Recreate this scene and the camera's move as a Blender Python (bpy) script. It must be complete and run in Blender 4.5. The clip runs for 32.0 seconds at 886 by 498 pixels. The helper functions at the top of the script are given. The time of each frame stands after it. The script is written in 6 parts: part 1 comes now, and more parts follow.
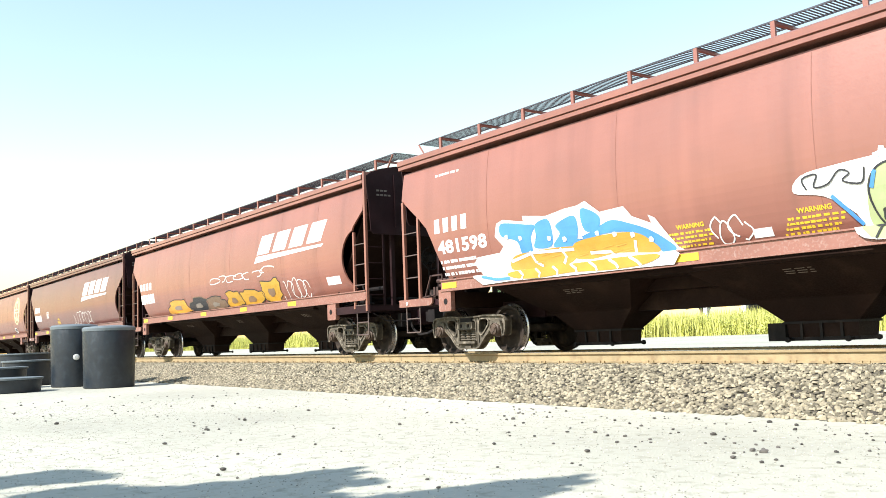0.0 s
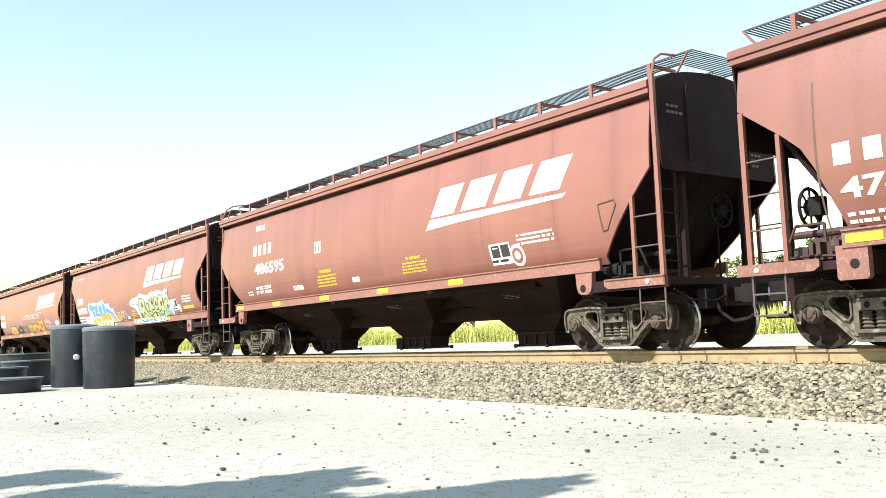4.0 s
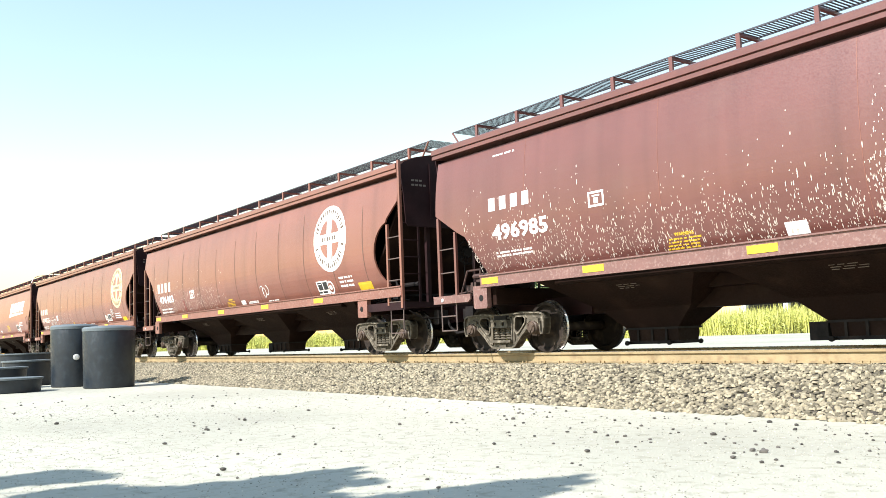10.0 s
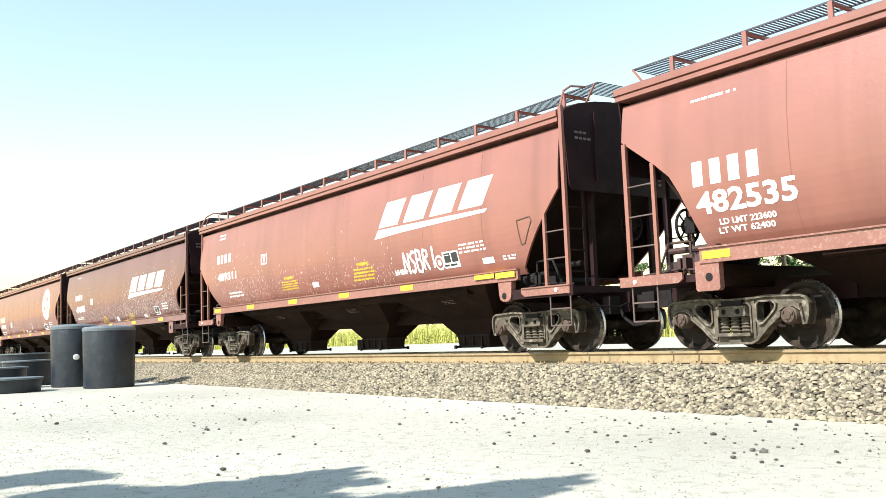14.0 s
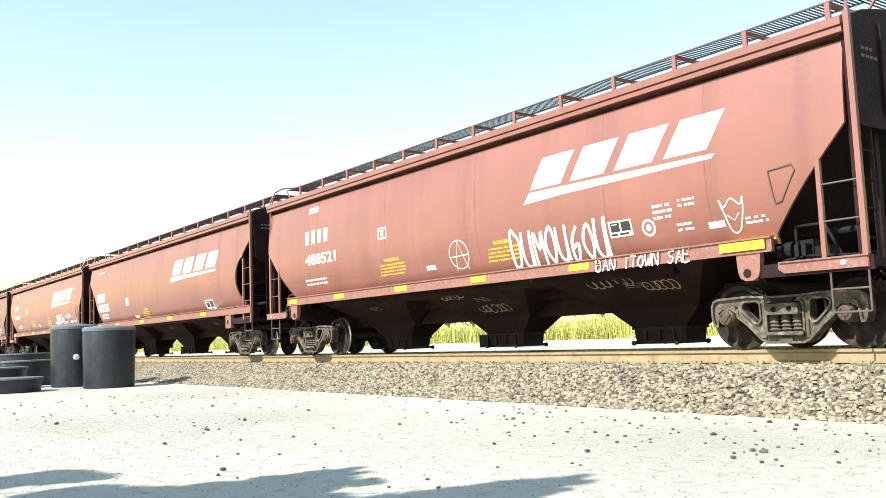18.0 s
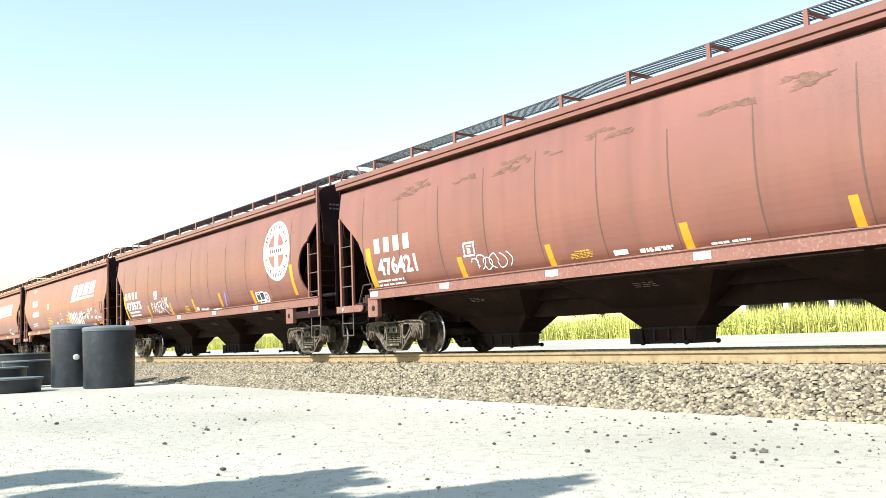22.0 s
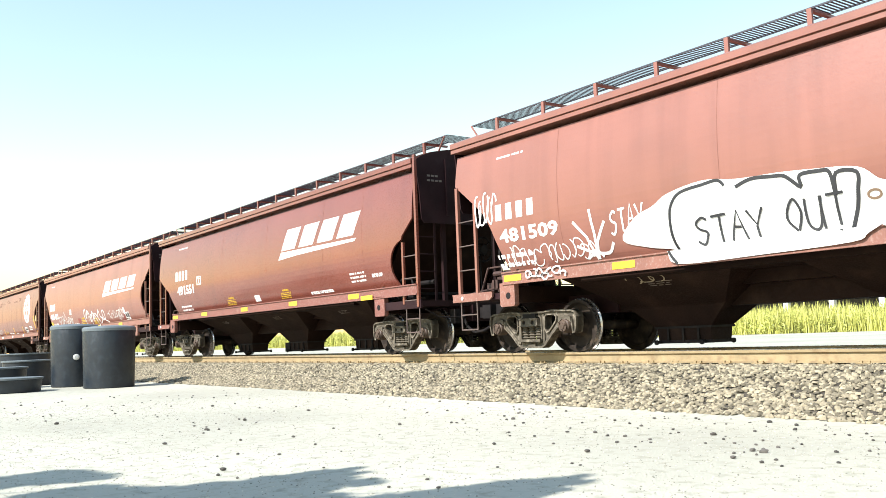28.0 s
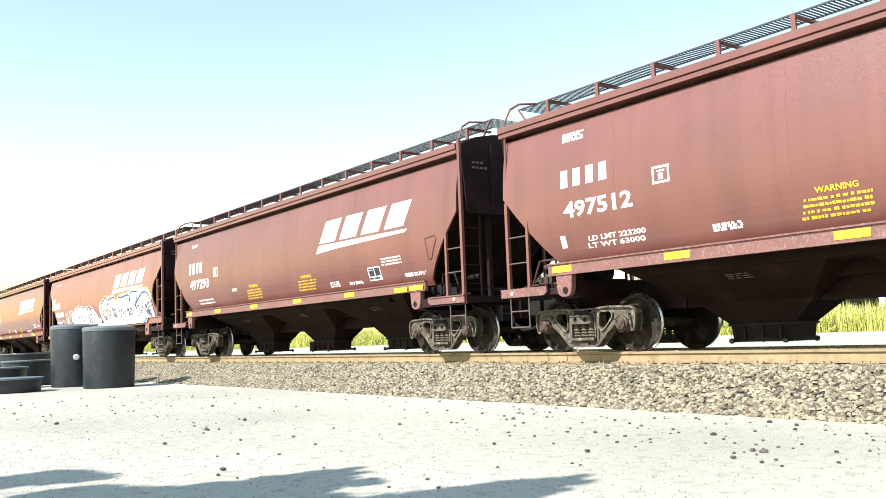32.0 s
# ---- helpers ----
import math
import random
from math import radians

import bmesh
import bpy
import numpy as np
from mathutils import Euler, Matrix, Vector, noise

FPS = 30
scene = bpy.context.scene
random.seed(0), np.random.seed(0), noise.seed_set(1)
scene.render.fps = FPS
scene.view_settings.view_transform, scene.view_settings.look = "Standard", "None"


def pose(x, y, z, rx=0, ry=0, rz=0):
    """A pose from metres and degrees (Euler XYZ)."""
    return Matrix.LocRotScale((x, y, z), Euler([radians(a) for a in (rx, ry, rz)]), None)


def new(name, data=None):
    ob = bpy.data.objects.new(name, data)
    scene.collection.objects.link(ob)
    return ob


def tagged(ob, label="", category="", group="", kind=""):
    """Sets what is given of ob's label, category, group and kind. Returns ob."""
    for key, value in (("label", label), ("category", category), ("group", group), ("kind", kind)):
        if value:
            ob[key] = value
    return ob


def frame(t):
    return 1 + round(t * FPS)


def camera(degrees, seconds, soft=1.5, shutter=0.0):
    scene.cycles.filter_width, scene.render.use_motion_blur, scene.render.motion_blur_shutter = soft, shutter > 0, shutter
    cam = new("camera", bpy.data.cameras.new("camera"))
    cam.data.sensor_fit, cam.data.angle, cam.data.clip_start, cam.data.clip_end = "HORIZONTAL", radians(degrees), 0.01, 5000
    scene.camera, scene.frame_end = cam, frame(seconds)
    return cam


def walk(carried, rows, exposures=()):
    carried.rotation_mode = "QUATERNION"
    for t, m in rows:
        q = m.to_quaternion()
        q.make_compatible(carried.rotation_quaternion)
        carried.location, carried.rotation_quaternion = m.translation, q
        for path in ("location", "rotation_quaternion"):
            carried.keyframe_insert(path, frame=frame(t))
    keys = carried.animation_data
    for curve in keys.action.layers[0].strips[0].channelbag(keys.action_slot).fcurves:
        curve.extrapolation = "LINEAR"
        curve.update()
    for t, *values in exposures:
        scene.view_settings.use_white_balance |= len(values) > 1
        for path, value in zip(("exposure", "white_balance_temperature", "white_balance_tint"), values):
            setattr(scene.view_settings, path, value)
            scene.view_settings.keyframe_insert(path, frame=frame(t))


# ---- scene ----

# ---- camera and path ----
cam = camera(53.34, 32.0, soft=0.7)
EYE = pose(0, 0, 0.99, 95.715, 0, 53.80) @ pose(0, 0, 0, 0, 0, -2.178)
walk(cam, [(0.0, EYE), (32.0, EYE)])

# the way that the train has gone, in metres, second by second
WAY = [(0, 0.0), (0.5, 3.48), (1, 6.83), (1.5, 10.40), (2, 13.78), (2.5, 17.40), (3.5, 24.48), (4.5, 31.50), (5, 35.18), (6, 42.37), (7, 49.50),
       (8, 56.68), (9, 63.98), (10, 71.60), (11, 79.02), (12, 86.48), (13, 93.88), (14, 101.50), (14.5, 105.45), (15.5, 113.10),
       (16.5, 120.88), (17, 124.60), (18, 132.32), (19, 140.18), (20, 148.02), (21, 156.22), (22, 164.15), (23, 172.17),
       (24, 180.22), (24.5, 184.41), (25.5, 192.62), (26.5, 200.92), (27, 204.93), (28, 213.27), (29, 221.68), (30, 230.12),
       (31, 238.88), (32, 247.36)]
TRACK_Y, RAIL_Z, HALF = 11.77, 0.65, 1.62

# ---- light ----
SUN_EL, SUN_TO = radians(43), Vector((-0.03, -1.0, 0)).normalized()
world = bpy.data.worlds.new("sky")
scene.world = world
world.use_nodes = True
wn = world.node_tree
sky = wn.nodes.new("ShaderNodeTexSky")
sky.sky_type, sky.sun_disc = "NISHITA", False
sky.sun_elevation = SUN_EL
sky.sun_rotation = math.atan2(SUN_TO.x, SUN_TO.y)
sky.air_density, sky.dust_density, sky.ozone_density = 1.95, 0.0, 1.3
bg = wn.nodes["Background"]
wn.links.new(sky.outputs[0], bg.inputs[0])
bg.inputs[1].default_value = 0.128
sun = new("sun", bpy.data.lights.new("sun", "SUN"))
sun.data.energy, sun.data.angle, sun.data.color = 5.0, radians(0.55), (1.0, 0.97, 0.93)
to_sun = Vector((SUN_TO.x * math.cos(SUN_EL), SUN_TO.y * math.cos(SUN_EL), math.sin(SUN_EL)))
sun.matrix_world = Matrix.Translation((0, 0, 30)) @ to_sun.to_track_quat("Z", "Y").to_matrix().to_4x4()
scene.view_settings.exposure = 0.92


# ---- materials ----
def material(name, base, rough=0.7, metal=0.0, var=0.15, scale=3.0, bump=0.1, fine=40.0, second=None, amount=0.35, spot=6.0, island=0.0, streak=0.0, spec=0.5, coat=0.0):
    """Base colour varied at two scales, worn towards a second colour, with fine relief."""
    m = bpy.data.materials.new(name)
    m.use_nodes = True
    nt = m.node_tree
    b = nt.nodes["Principled BSDF"]
    b.inputs["Metallic"].default_value = metal
    b.inputs["Specular IOR Level"].default_value = spec
    b.inputs["Coat Weight"].default_value, b.inputs["Coat Roughness"].default_value = coat, 0.18
    co = nt.nodes.new("ShaderNodeTexCoord")

    def tex(sc, detail=6, stretch=None):
        n = nt.nodes.new("ShaderNodeTexNoise")
        n.inputs["Scale"].default_value, n.inputs["Detail"].default_value = sc, detail
        if stretch:
            mp = nt.nodes.new("ShaderNodeMapping")
            mp.inputs["Scale"].default_value = stretch
            nt.links.new(co.outputs["Object"], mp.inputs[0])
            nt.links.new(mp.outputs[0], n.inputs["Vector"])
        else:
            nt.links.new(co.outputs["Object"], n.inputs["Vector"])
        return n.outputs["Fac"]

    def mix(kind, fac, a, c):
        n = nt.nodes.new("ShaderNodeMix")
        n.data_type, n.blend_type = "RGBA", kind
        for i, v in ((0, fac), (6, a), (7, c)):
            if hasattr(v, "is_linked"):
                nt.links.new(v, n.inputs[i])
            else:
                n.inputs[i].default_value = v if i == 0 else (*v, 1)
        return n.outputs[2]

    def ramp(src, lo, hi, a=0.0, c=1.0):
        n = nt.nodes.new("ShaderNodeMapRange")
        for i, v in ((1, lo), (2, hi), (3, a), (4, c)):
            n.inputs[i].default_value = v
        nt.links.new(src, n.inputs[0])
        return n.outputs[0]

    big, small = tex(scale), tex(fine, 3)
    grey = nt.nodes.new("ShaderNodeCombineColor")
    v = ramp(big, 0.3, 0.7, 1 - var, 1 + var)
    for i in range(3):
        nt.links.new(v, grey.inputs[i])
    col = mix("MULTIPLY", 1.0, tuple(base), grey.outputs[0])
    if second:
        col = mix("MIX", ramp(tex(spot, 8), 0.52, 0.72, 0, amount), col, second)
    if streak:
        col = mix("MIX", ramp(tex(1.0, 5, (3.0, 1.0, 0.12)), 0.48, 0.75, 0, streak), col, tuple(c * 0.45 for c in base))
    if island:
        g = nt.nodes.new("ShaderNodeNewGeometry")
        o = nt.nodes.new("ShaderNodeObjectInfo")
        ad = nt.nodes.new("ShaderNodeMath")
        ad.operation = "ADD"
        nt.links.new(g.outputs["Random Per Island"], ad.inputs[0])
        nt.links.new(o.outputs["Random"], ad.inputs[1])
        fr = nt.nodes.new("ShaderNodeMath")
        fr.operation = "FRACT"
        nt.links.new(ad.outputs[0], fr.inputs[0])
        gi = nt.nodes.new("ShaderNodeCombineColor")
        vi = ramp(fr.outputs[0], 0, 1, 1 - island, 1 + island)
        for i in range(3):
            nt.links.new(vi, gi.inputs[i])
        col = mix("MULTIPLY", 1.0, col, gi.outputs[0])
    nt.links.new(col, b.inputs["Base Color"])
    nt.links.new(ramp(small, 0.3, 0.7, max(rough - 0.12, 0.03), min(rough + 0.12, 1)), b.inputs["Roughness"])
    if bump:
        bp = nt.nodes.new("ShaderNodeBump")
        bp.inputs["Strength"].default_value, bp.inputs["Distance"].default_value = bump, 0.01
        nt.links.new(small, bp.inputs["Height"])
        nt.links.new(bp.outputs[0], b.inputs["Normal"])
    return m


PAINT = {
    "oxide": material("oxide_red_paint", (0.246, 0.096, 0.069), 0.43, var=0.12, scale=0.7, bump=0.03, second=(0.222, 0.096, 0.072), amount=0.5, spot=1.2, streak=0.28, spec=0.6, coat=0.22),
    "ribbed": material("weathered_oxide_red_paint", (0.212, 0.082, 0.058), 0.43, var=0.12, scale=0.7, bump=0.03, second=(0.205, 0.088, 0.066), amount=0.5, spot=1.2, streak=0.28, spec=0.6, coat=0.22),
    "maroon": material("maroon_paint", (0.144, 0.052, 0.043), 0.40, var=0.12, scale=0.7, bump=0.03, second=(0.15, 0.068, 0.054), amount=0.5, spot=1.2, streak=0.28, spec=0.6, coat=0.22),
    "bright": material("glossy_red_paint", (0.180, 0.050, 0.034), 0.3, var=0.08, scale=0.7, bump=0.02, second=(0.13, 0.034, 0.024), amount=0.3, spot=1.2, streak=0.15, spec=0.7, coat=0.28),
    "brown": material("brown_red_paint", (0.174, 0.064, 0.050), 0.40, var=0.12, scale=0.7, bump=0.03, second=(0.155, 0.062, 0.048), amount=0.5, spot=1.2, streak=0.28, spec=0.6, coat=0.22),
}
# underframe colour: shade below the car put into the base, mottled with grime
UNDER = material("grimy_shaded_hopper_paint", (0.016, 0.0072, 0.0050), 0.7, var=0.3, scale=1.2, bump=0.08, second=(0.042, 0.024, 0.016), amount=0.6, spot=2.0, streak=0.4, spec=0.12)
SILL = {k: material("worn_" + k + "_sill_paint", c, 0.6, var=0.12, scale=2.0, bump=0.06, second=(0.38, 0.28, 0.24), amount=0.42, spot=24.0) for k, c in (
    ("oxide", (0.225, 0.098, 0.072)), ("ribbed", (0.205, 0.088, 0.065)), ("maroon", (0.17, 0.085, 0.073)), ("bright", (0.19, 0.07, 0.055)), ("brown", (0.18, 0.08, 0.068)))}
STAIN = material("brown_rust_stain", (0.140, 0.068, 0.044), 0.7, var=0.35, scale=4.0, bump=0.1, second=(0.19, 0.085, 0.06), amount=0.8, spot=12.0)
FAINT = material("faint_panel_joint", (0.198, 0.076, 0.054), 0.6, var=0.2, scale=2.0, bump=0.05)
RIMDUST = material("dusty_wheel_rim", (0.12, 0.095, 0.075), 0.6, metal=0.2, var=0.25, scale=5.0, bump=0.1, second=(0.06, 0.045, 0.035), amount=0.8, spot=6.0)
# car ends: body paint with grime, darkened further to hold the end's shade
GRIME_SHADE = material("grimy_shaded_end_paint", (0.026, 0.0115, 0.013), 0.6, var=0.3, scale=1.5, bump=0.08, second=(0.038, 0.024, 0.026), amount=0.5, spot=2.5, streak=0.4, spec=0.12)
VALVE = material("dusty_red_valve_paint", (0.055, 0.026, 0.021), 0.65, var=0.3, scale=5.0, bump=0.15, second=(0.03, 0.022, 0.018), amount=0.8, spot=6.0)
STEP = material("dusty_step_steel", (0.11, 0.075, 0.065), 0.6, var=0.25, scale=5.0, bump=0.1, second=(0.03, 0.022, 0.02), amount=0.7, spot=7.0)
SEAM = material("weathered_weld_seam", (0.105, 0.060, 0.044), 0.7, var=0.2, scale=2.0, bump=0.1)
TRUCK = material("dusty_cast_steel", (0.095, 0.080, 0.060), 0.75, var=0.4, scale=7.0, bump=0.3, second=(0.29, 0.25, 0.195), amount=0.85, spot=9.0, spec=0.25)
DARK = material("black_grimy_steel", (0.016, 0.014, 0.014), 0.7, var=0.3, scale=5.0, bump=0.2, second=(0.035, 0.026, 0.022), amount=0.6, spot=6.0, spec=0.12)
WHEEL = material("rusty_wheel_steel", (0.027, 0.020, 0.016), 0.8, var=0.3, scale=4.0, bump=0.15, second=(0.10, 0.072, 0.05), amount=0.7, spot=5.0, spec=0.2)
BEARING = material("rust_dusted_bearing", (0.075, 0.047, 0.032), 0.7, var=0.35, scale=9.0, bump=0.2, second=(0.05, 0.036, 0.028), amount=0.8, spot=11.0)
TREAD = material("polished_tread_steel", (0.45, 0.42, 0.40), 0.3, metal=0.9, var=0.1, scale=6.0, bump=0.02)
WHITE = material("white_stencil_paint", (0.80, 0.77, 0.74), 0.5, var=0.05, scale=3.0, bump=0.02, second=(0.62, 0.52, 0.47), amount=0.4, spot=9.0)
STENCIL = material("dim_grey_stencil_paint", (0.16, 0.13, 0.11), 0.6, var=0.1, scale=5.0, bump=0.02)
FADED = material("faded_white_stencil_paint", (0.62, 0.52, 0.45), 0.5, var=0.08, scale=3.0, bump=0.02, second=(0.45, 0.28, 0.22), amount=0.6, spot=9.0)
AGED = material("yellowed_white_paint", (0.56, 0.45, 0.27), 0.55, var=0.2, scale=1.6, bump=0.02, second=(0.40, 0.27, 0.13), amount=0.8, spot=3.0)
BADGE = material("faded_brown_badge_ink", (0.10, 0.065, 0.045), 0.55, var=0.15, scale=5.0, bump=0.02)
YELLOW = material("yellow_reflective_sheet", (0.66, 0.42, 0.03), 0.4, var=0.1, scale=5.0, bump=0.02)
AMBER = material("amber_stripe_paint", (0.55, 0.29, 0.02), 0.45, var=0.1, scale=5.0, bump=0.02, second=(0.35, 0.16, 0.03), amount=0.4, spot=9.0)
BLACK = material("black_stencil_paint", (0.03, 0.03, 0.03), 0.5, var=0.1, scale=5.0, bump=0.02)
GRATE = material("galvanised_grating", (0.055, 0.055, 0.068), 0.55, metal=0.2, var=0.2, scale=5.0, bump=0.1)
RAIL = material("rusty_rail_steel", (0.33, 0.25, 0.14), 0.65, metal=0.2, var=0.15, scale=4.0, bump=0.2, second=(0.20, 0.12, 0.065), amount=0.6, spot=7.0)
RAILTOP = material("polished_rail_head", (0.60, 0.58, 0.55), 0.25, metal=0.9, var=0.05, scale=4.0, bump=0.02)
TIE = material("weathered_tie_wood", (0.20, 0.15, 0.10), 0.85, var=0.3, scale=4.0, bump=0.4, second=(0.09, 0.065, 0.05), amount=0.7, spot=8.0)
STONE = material("grey_tan_ballast", (0.235, 0.200, 0.136), 0.85, var=0.15, scale=20.0, bump=0.3, island=0.6)
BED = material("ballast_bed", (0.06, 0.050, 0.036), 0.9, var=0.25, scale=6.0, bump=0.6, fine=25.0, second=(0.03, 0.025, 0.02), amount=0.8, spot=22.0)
YARD = material("pale_crushed_shell_ground", (0.392, 0.378, 0.308), 0.9, var=0.17, scale=0.22, bump=1.0, fine=45.0, second=(0.25, 0.245, 0.185), amount=0.8, spot=7.0)
GRIT = material("fine_pale_gravel", (0.36, 0.345, 0.28), 0.9, var=0.2, scale=20.0, bump=0.2, island=0.55)
PEBBLE = material("dark_pebble", (0.085, 0.075, 0.066), 0.85, var=0.2, scale=20.0, bump=0.3, island=0.4)
POLY = material("black_polyethylene", (0.009, 0.014, 0.021), 0.45, var=0.2, scale=4.0, bump=0.25, fine=14.0, second=(0.026, 0.036, 0.045), amount=0.5, spot=7.0)
POLYTOP = material("sun_bleached_polyethylene", (0.11, 0.13, 0.14), 0.55, var=0.15, scale=4.0, bump=0.08)
FITTING = material("white_plastic_fitting", (0.6, 0.6, 0.58), 0.4, var=0.08, scale=9.0, bump=0.02)
GRASS = material("tall_yellow_green_grass", (0.48, 0.47, 0.12), 0.7, var=0.25, scale=0.6, bump=0.0, island=0.4)
WEED = material("yellow_green_weed_leaf", (0.40, 0.42, 0.10), 0.7, var=0.3, scale=0.5, bump=0.0, island=0.5)
LEAF = material("tree_leaf", (0.065, 0.115, 0.035), 0.6, var=0.3, scale=0.6, bump=0.0, island=0.45)
BARK = material("tree_bark", (0.12, 0.09, 0.065), 0.9, var=0.3, scale=6.0, bump=0.5)
CONCRETE = material("white_painted_block", (0.7, 0.68, 0.64), 0.8, var=0.1, scale=2.0, bump=0.2)
SHED = material("dark_shed_metal", (0.08, 0.075, 0.07), 0.6, var=0.2, scale=2.0, bump=0.1)


SPRAY = {n: material(n + "_spray_paint", c, 0.5, var=0.12, scale=3.0, bump=0.02) for n, c in (
    ("white", (0.70, 0.69, 0.66)), ("cream", (0.56, 0.52, 0.46)), ("blue", (0.06, 0.22, 0.52)), ("navy", (0.008, 0.050, 0.15)), ("orange", (0.55, 0.27, 0.04)), ("gold", (0.42, 0.24, 0.03)),
    ("lime", (0.35, 0.39, 0.20)), ("black", (0.025, 0.025, 0.028)), ("dull", (0.17, 0.11, 0.07)), ("sky", (0.45, 0.62, 0.72)), ("red", (0.20, 0.038, 0.030)), ("violet", (0.20, 0.20, 0.55)),
    ("glow", (0.70, 0.50, 0.16)), ("tan", (0.30, 0.25, 0.17)), ("grey", (0.20, 0.17, 0.14)))}


# ---- shape helpers ----
def box(bm, x0, x1, y0, y1, z0, z1):
    v = [bm.verts.new(p) for p in ((x0, y0, z0), (x1, y0, z0), (x1, y1, z0), (x0, y1, z0), (x0, y0, z1), (x1, y0, z1), (x1, y1, z1), (x0, y1, z1))]
    for f in ((3, 2, 1, 0), (4, 5, 6, 7), (0, 1, 5, 4), (1, 2, 6, 5), (2, 3, 7, 6), (3, 0, 4, 7)):
        bm.faces.new([v[i] for i in f])


def prism(bm, pts, y0, y1):
    """An outline in x and z, drawn out along y."""
    a = [bm.verts.new((x, y0, z)) for x, z in pts]
    b = [bm.verts.new((x, y1, z)) for x, z in pts]
    n = len(pts)
    bm.faces.new(a)
    bm.faces.new(b[::-1])
    for i in range(n):
        bm.faces.new((a[i], b[i], b[(i + 1) % n], a[(i + 1) % n]))


def prism_x(bm, pts, x0, x1):
    """An outline in y and z, drawn out along x."""
    a = [bm.verts.new((x0, y, z)) for y, z in pts]
    b = [bm.verts.new((x1, y, z)) for y, z in pts]
    n = len(pts)
    bm.faces.new(a)
    bm.faces.new(b[::-1])
    for i in range(n):
        bm.faces.new((a[i], b[i], b[(i + 1) % n], a[(i + 1) % n]))


def rod(bm, a, b, r, seg=6):
    a, b = Vector(a), Vector(b)
    m = Matrix.Translation((a + b) / 2) @ (b - a).to_track_quat("Z", "Y").to_matrix().to_4x4()
    bmesh.ops.create_cone(bm, cap_ends=True, segments=seg, radius1=r, radius2=r, depth=(b - a).length, matrix=m)


def pipe(bm, pts, r, seg=6):
    for a, b in zip(pts, pts[1:]):
        rod(bm, a, b, r, seg)


def bar(bm, a, b, w, y0, y1):
    """A flat strut of width w from a to b in the x-z plane, y0 to y1 thick."""
    d = Vector((b[0] - a[0], b[1] - a[1])).normalized() * (w / 2)
    n = Vector((-d.y, d.x))
    prism(bm, [(a[0] - n.x - d.x * 0.3, a[1] - n.y - d.y * 0.3), (b[0] - n.x + d.x * 0.3, b[1] - n.y + d.y * 0.3),
               (b[0] + n.x + d.x * 0.3, b[1] + n.y + d.y * 0.3), (a[0] + n.x - d.x * 0.3, a[1] + n.y - d.y * 0.3)], y0, y1)


def lathe(bm, prof, seg=24, m=Matrix()):
    """A profile of (radius, height) turned round z."""
    rings = []
    for r, z in prof:
        rings.append([bm.verts.new(m @ Vector((r * math.cos(k * math.tau / seg), r * math.sin(k * math.tau / seg), z))) for k in range(seg)])
    for a, b in zip(rings, rings[1:]):
        for k in range(seg):
            bm.faces.new((a[k], a[(k + 1) % seg], b[(k + 1) % seg], b[k]))
    bm.faces.new(rings[0][::-1])
    bm.faces.new(rings[-1])


def finish(bm, name, mat, smooth=False):
    bmesh.ops.recalc_face_normals(bm, faces=bm.faces)
    me = bpy.data.meshes.new(name)
    bm.to_mesh(me)
    bm.free()
    me.materials.append(mat)
    if smooth:
        for p in me.polygons:
            p.use_smooth = True
        me.set_sharp_from_angle(angle=radians(35))
    return me


def part(name, bm, mat, parent, label="", m=Matrix(), smooth=False):
    ob = new(name, finish(bm, name, mat, smooth))
    ob.parent, ob.matrix_basis = parent, m
    return tagged(ob, label)


CACHE = {}


def shared(name, key, build, mat, parent, label="", m=Matrix(), smooth=False):
    """A part whose mesh is shared with all alike parts."""
    k = (name, key, mat.name)
    if k not in CACHE:
        bm = bmesh.new()
        build(bm)
        CACHE[k] = finish(bm, name, mat, smooth)
    ob = new(name, CACHE[k])
    ob.parent, ob.matrix_basis = parent, m
    return tagged(ob, label)


def thing(name, m, label, category, group="", kind=""):
    ob = new(name)
    ob.empty_display_size = 0.2
    ob.matrix_basis = m
    return tagged(ob, label, category, group, kind)


# ---- ground, track ----
def build_ground():
    bm = bmesh.new()
    ys = [(-900, 0.0), (-60, 0.0), (-5, 0.0), (0, 0.0), (4, 0.0), (6.5, 0.0), (8.0, 0.0), (8.4, 0.03), (9.2, 0.2), (10.1, 0.42), (10.4, 0.43), (13.2, 0.43), (14.2, 0.43), (20, 0.43), (60, 0.45), (400, 0.45), (3000, 0.45)]
    xs = [-3000, -600, -200, -100, -60] + [-50 + 2.5 * i for i in range(29)] + [40, 100, 300, 1500]
    grid = [[bm.verts.new((x, y, z)) for y, z in ys] for x in xs]
    for i in range(len(xs) - 1):
        for j in range(len(ys) - 1):
            bm.faces.new((grid[i][j], grid[i + 1][j], grid[i + 1][j + 1], grid[i][j + 1]))
    ob = part("ground", bm, YARD, None, smooth=True)
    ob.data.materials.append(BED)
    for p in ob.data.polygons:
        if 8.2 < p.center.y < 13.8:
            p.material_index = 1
    return tagged(ob, "pale sunlit crushed shell yard with a ballast bank", "ground", kind="structure")


def rail_mesh(bm, x0, x1):
    prof = [(-0.07, -0.186), (0.07, -0.186), (0.07, -0.172), (0.012, -0.155), (0.009, -0.052), (0.041, -0.044), (0.042, -0.006), (0.034, 0), (-0.034, 0), (-0.042, -0.006), (-0.041, -0.044), (-0.009, -0.052), (-0.012, -0.155), (-0.07, -0.172)]
    prism_x(bm, prof, x0, x1)


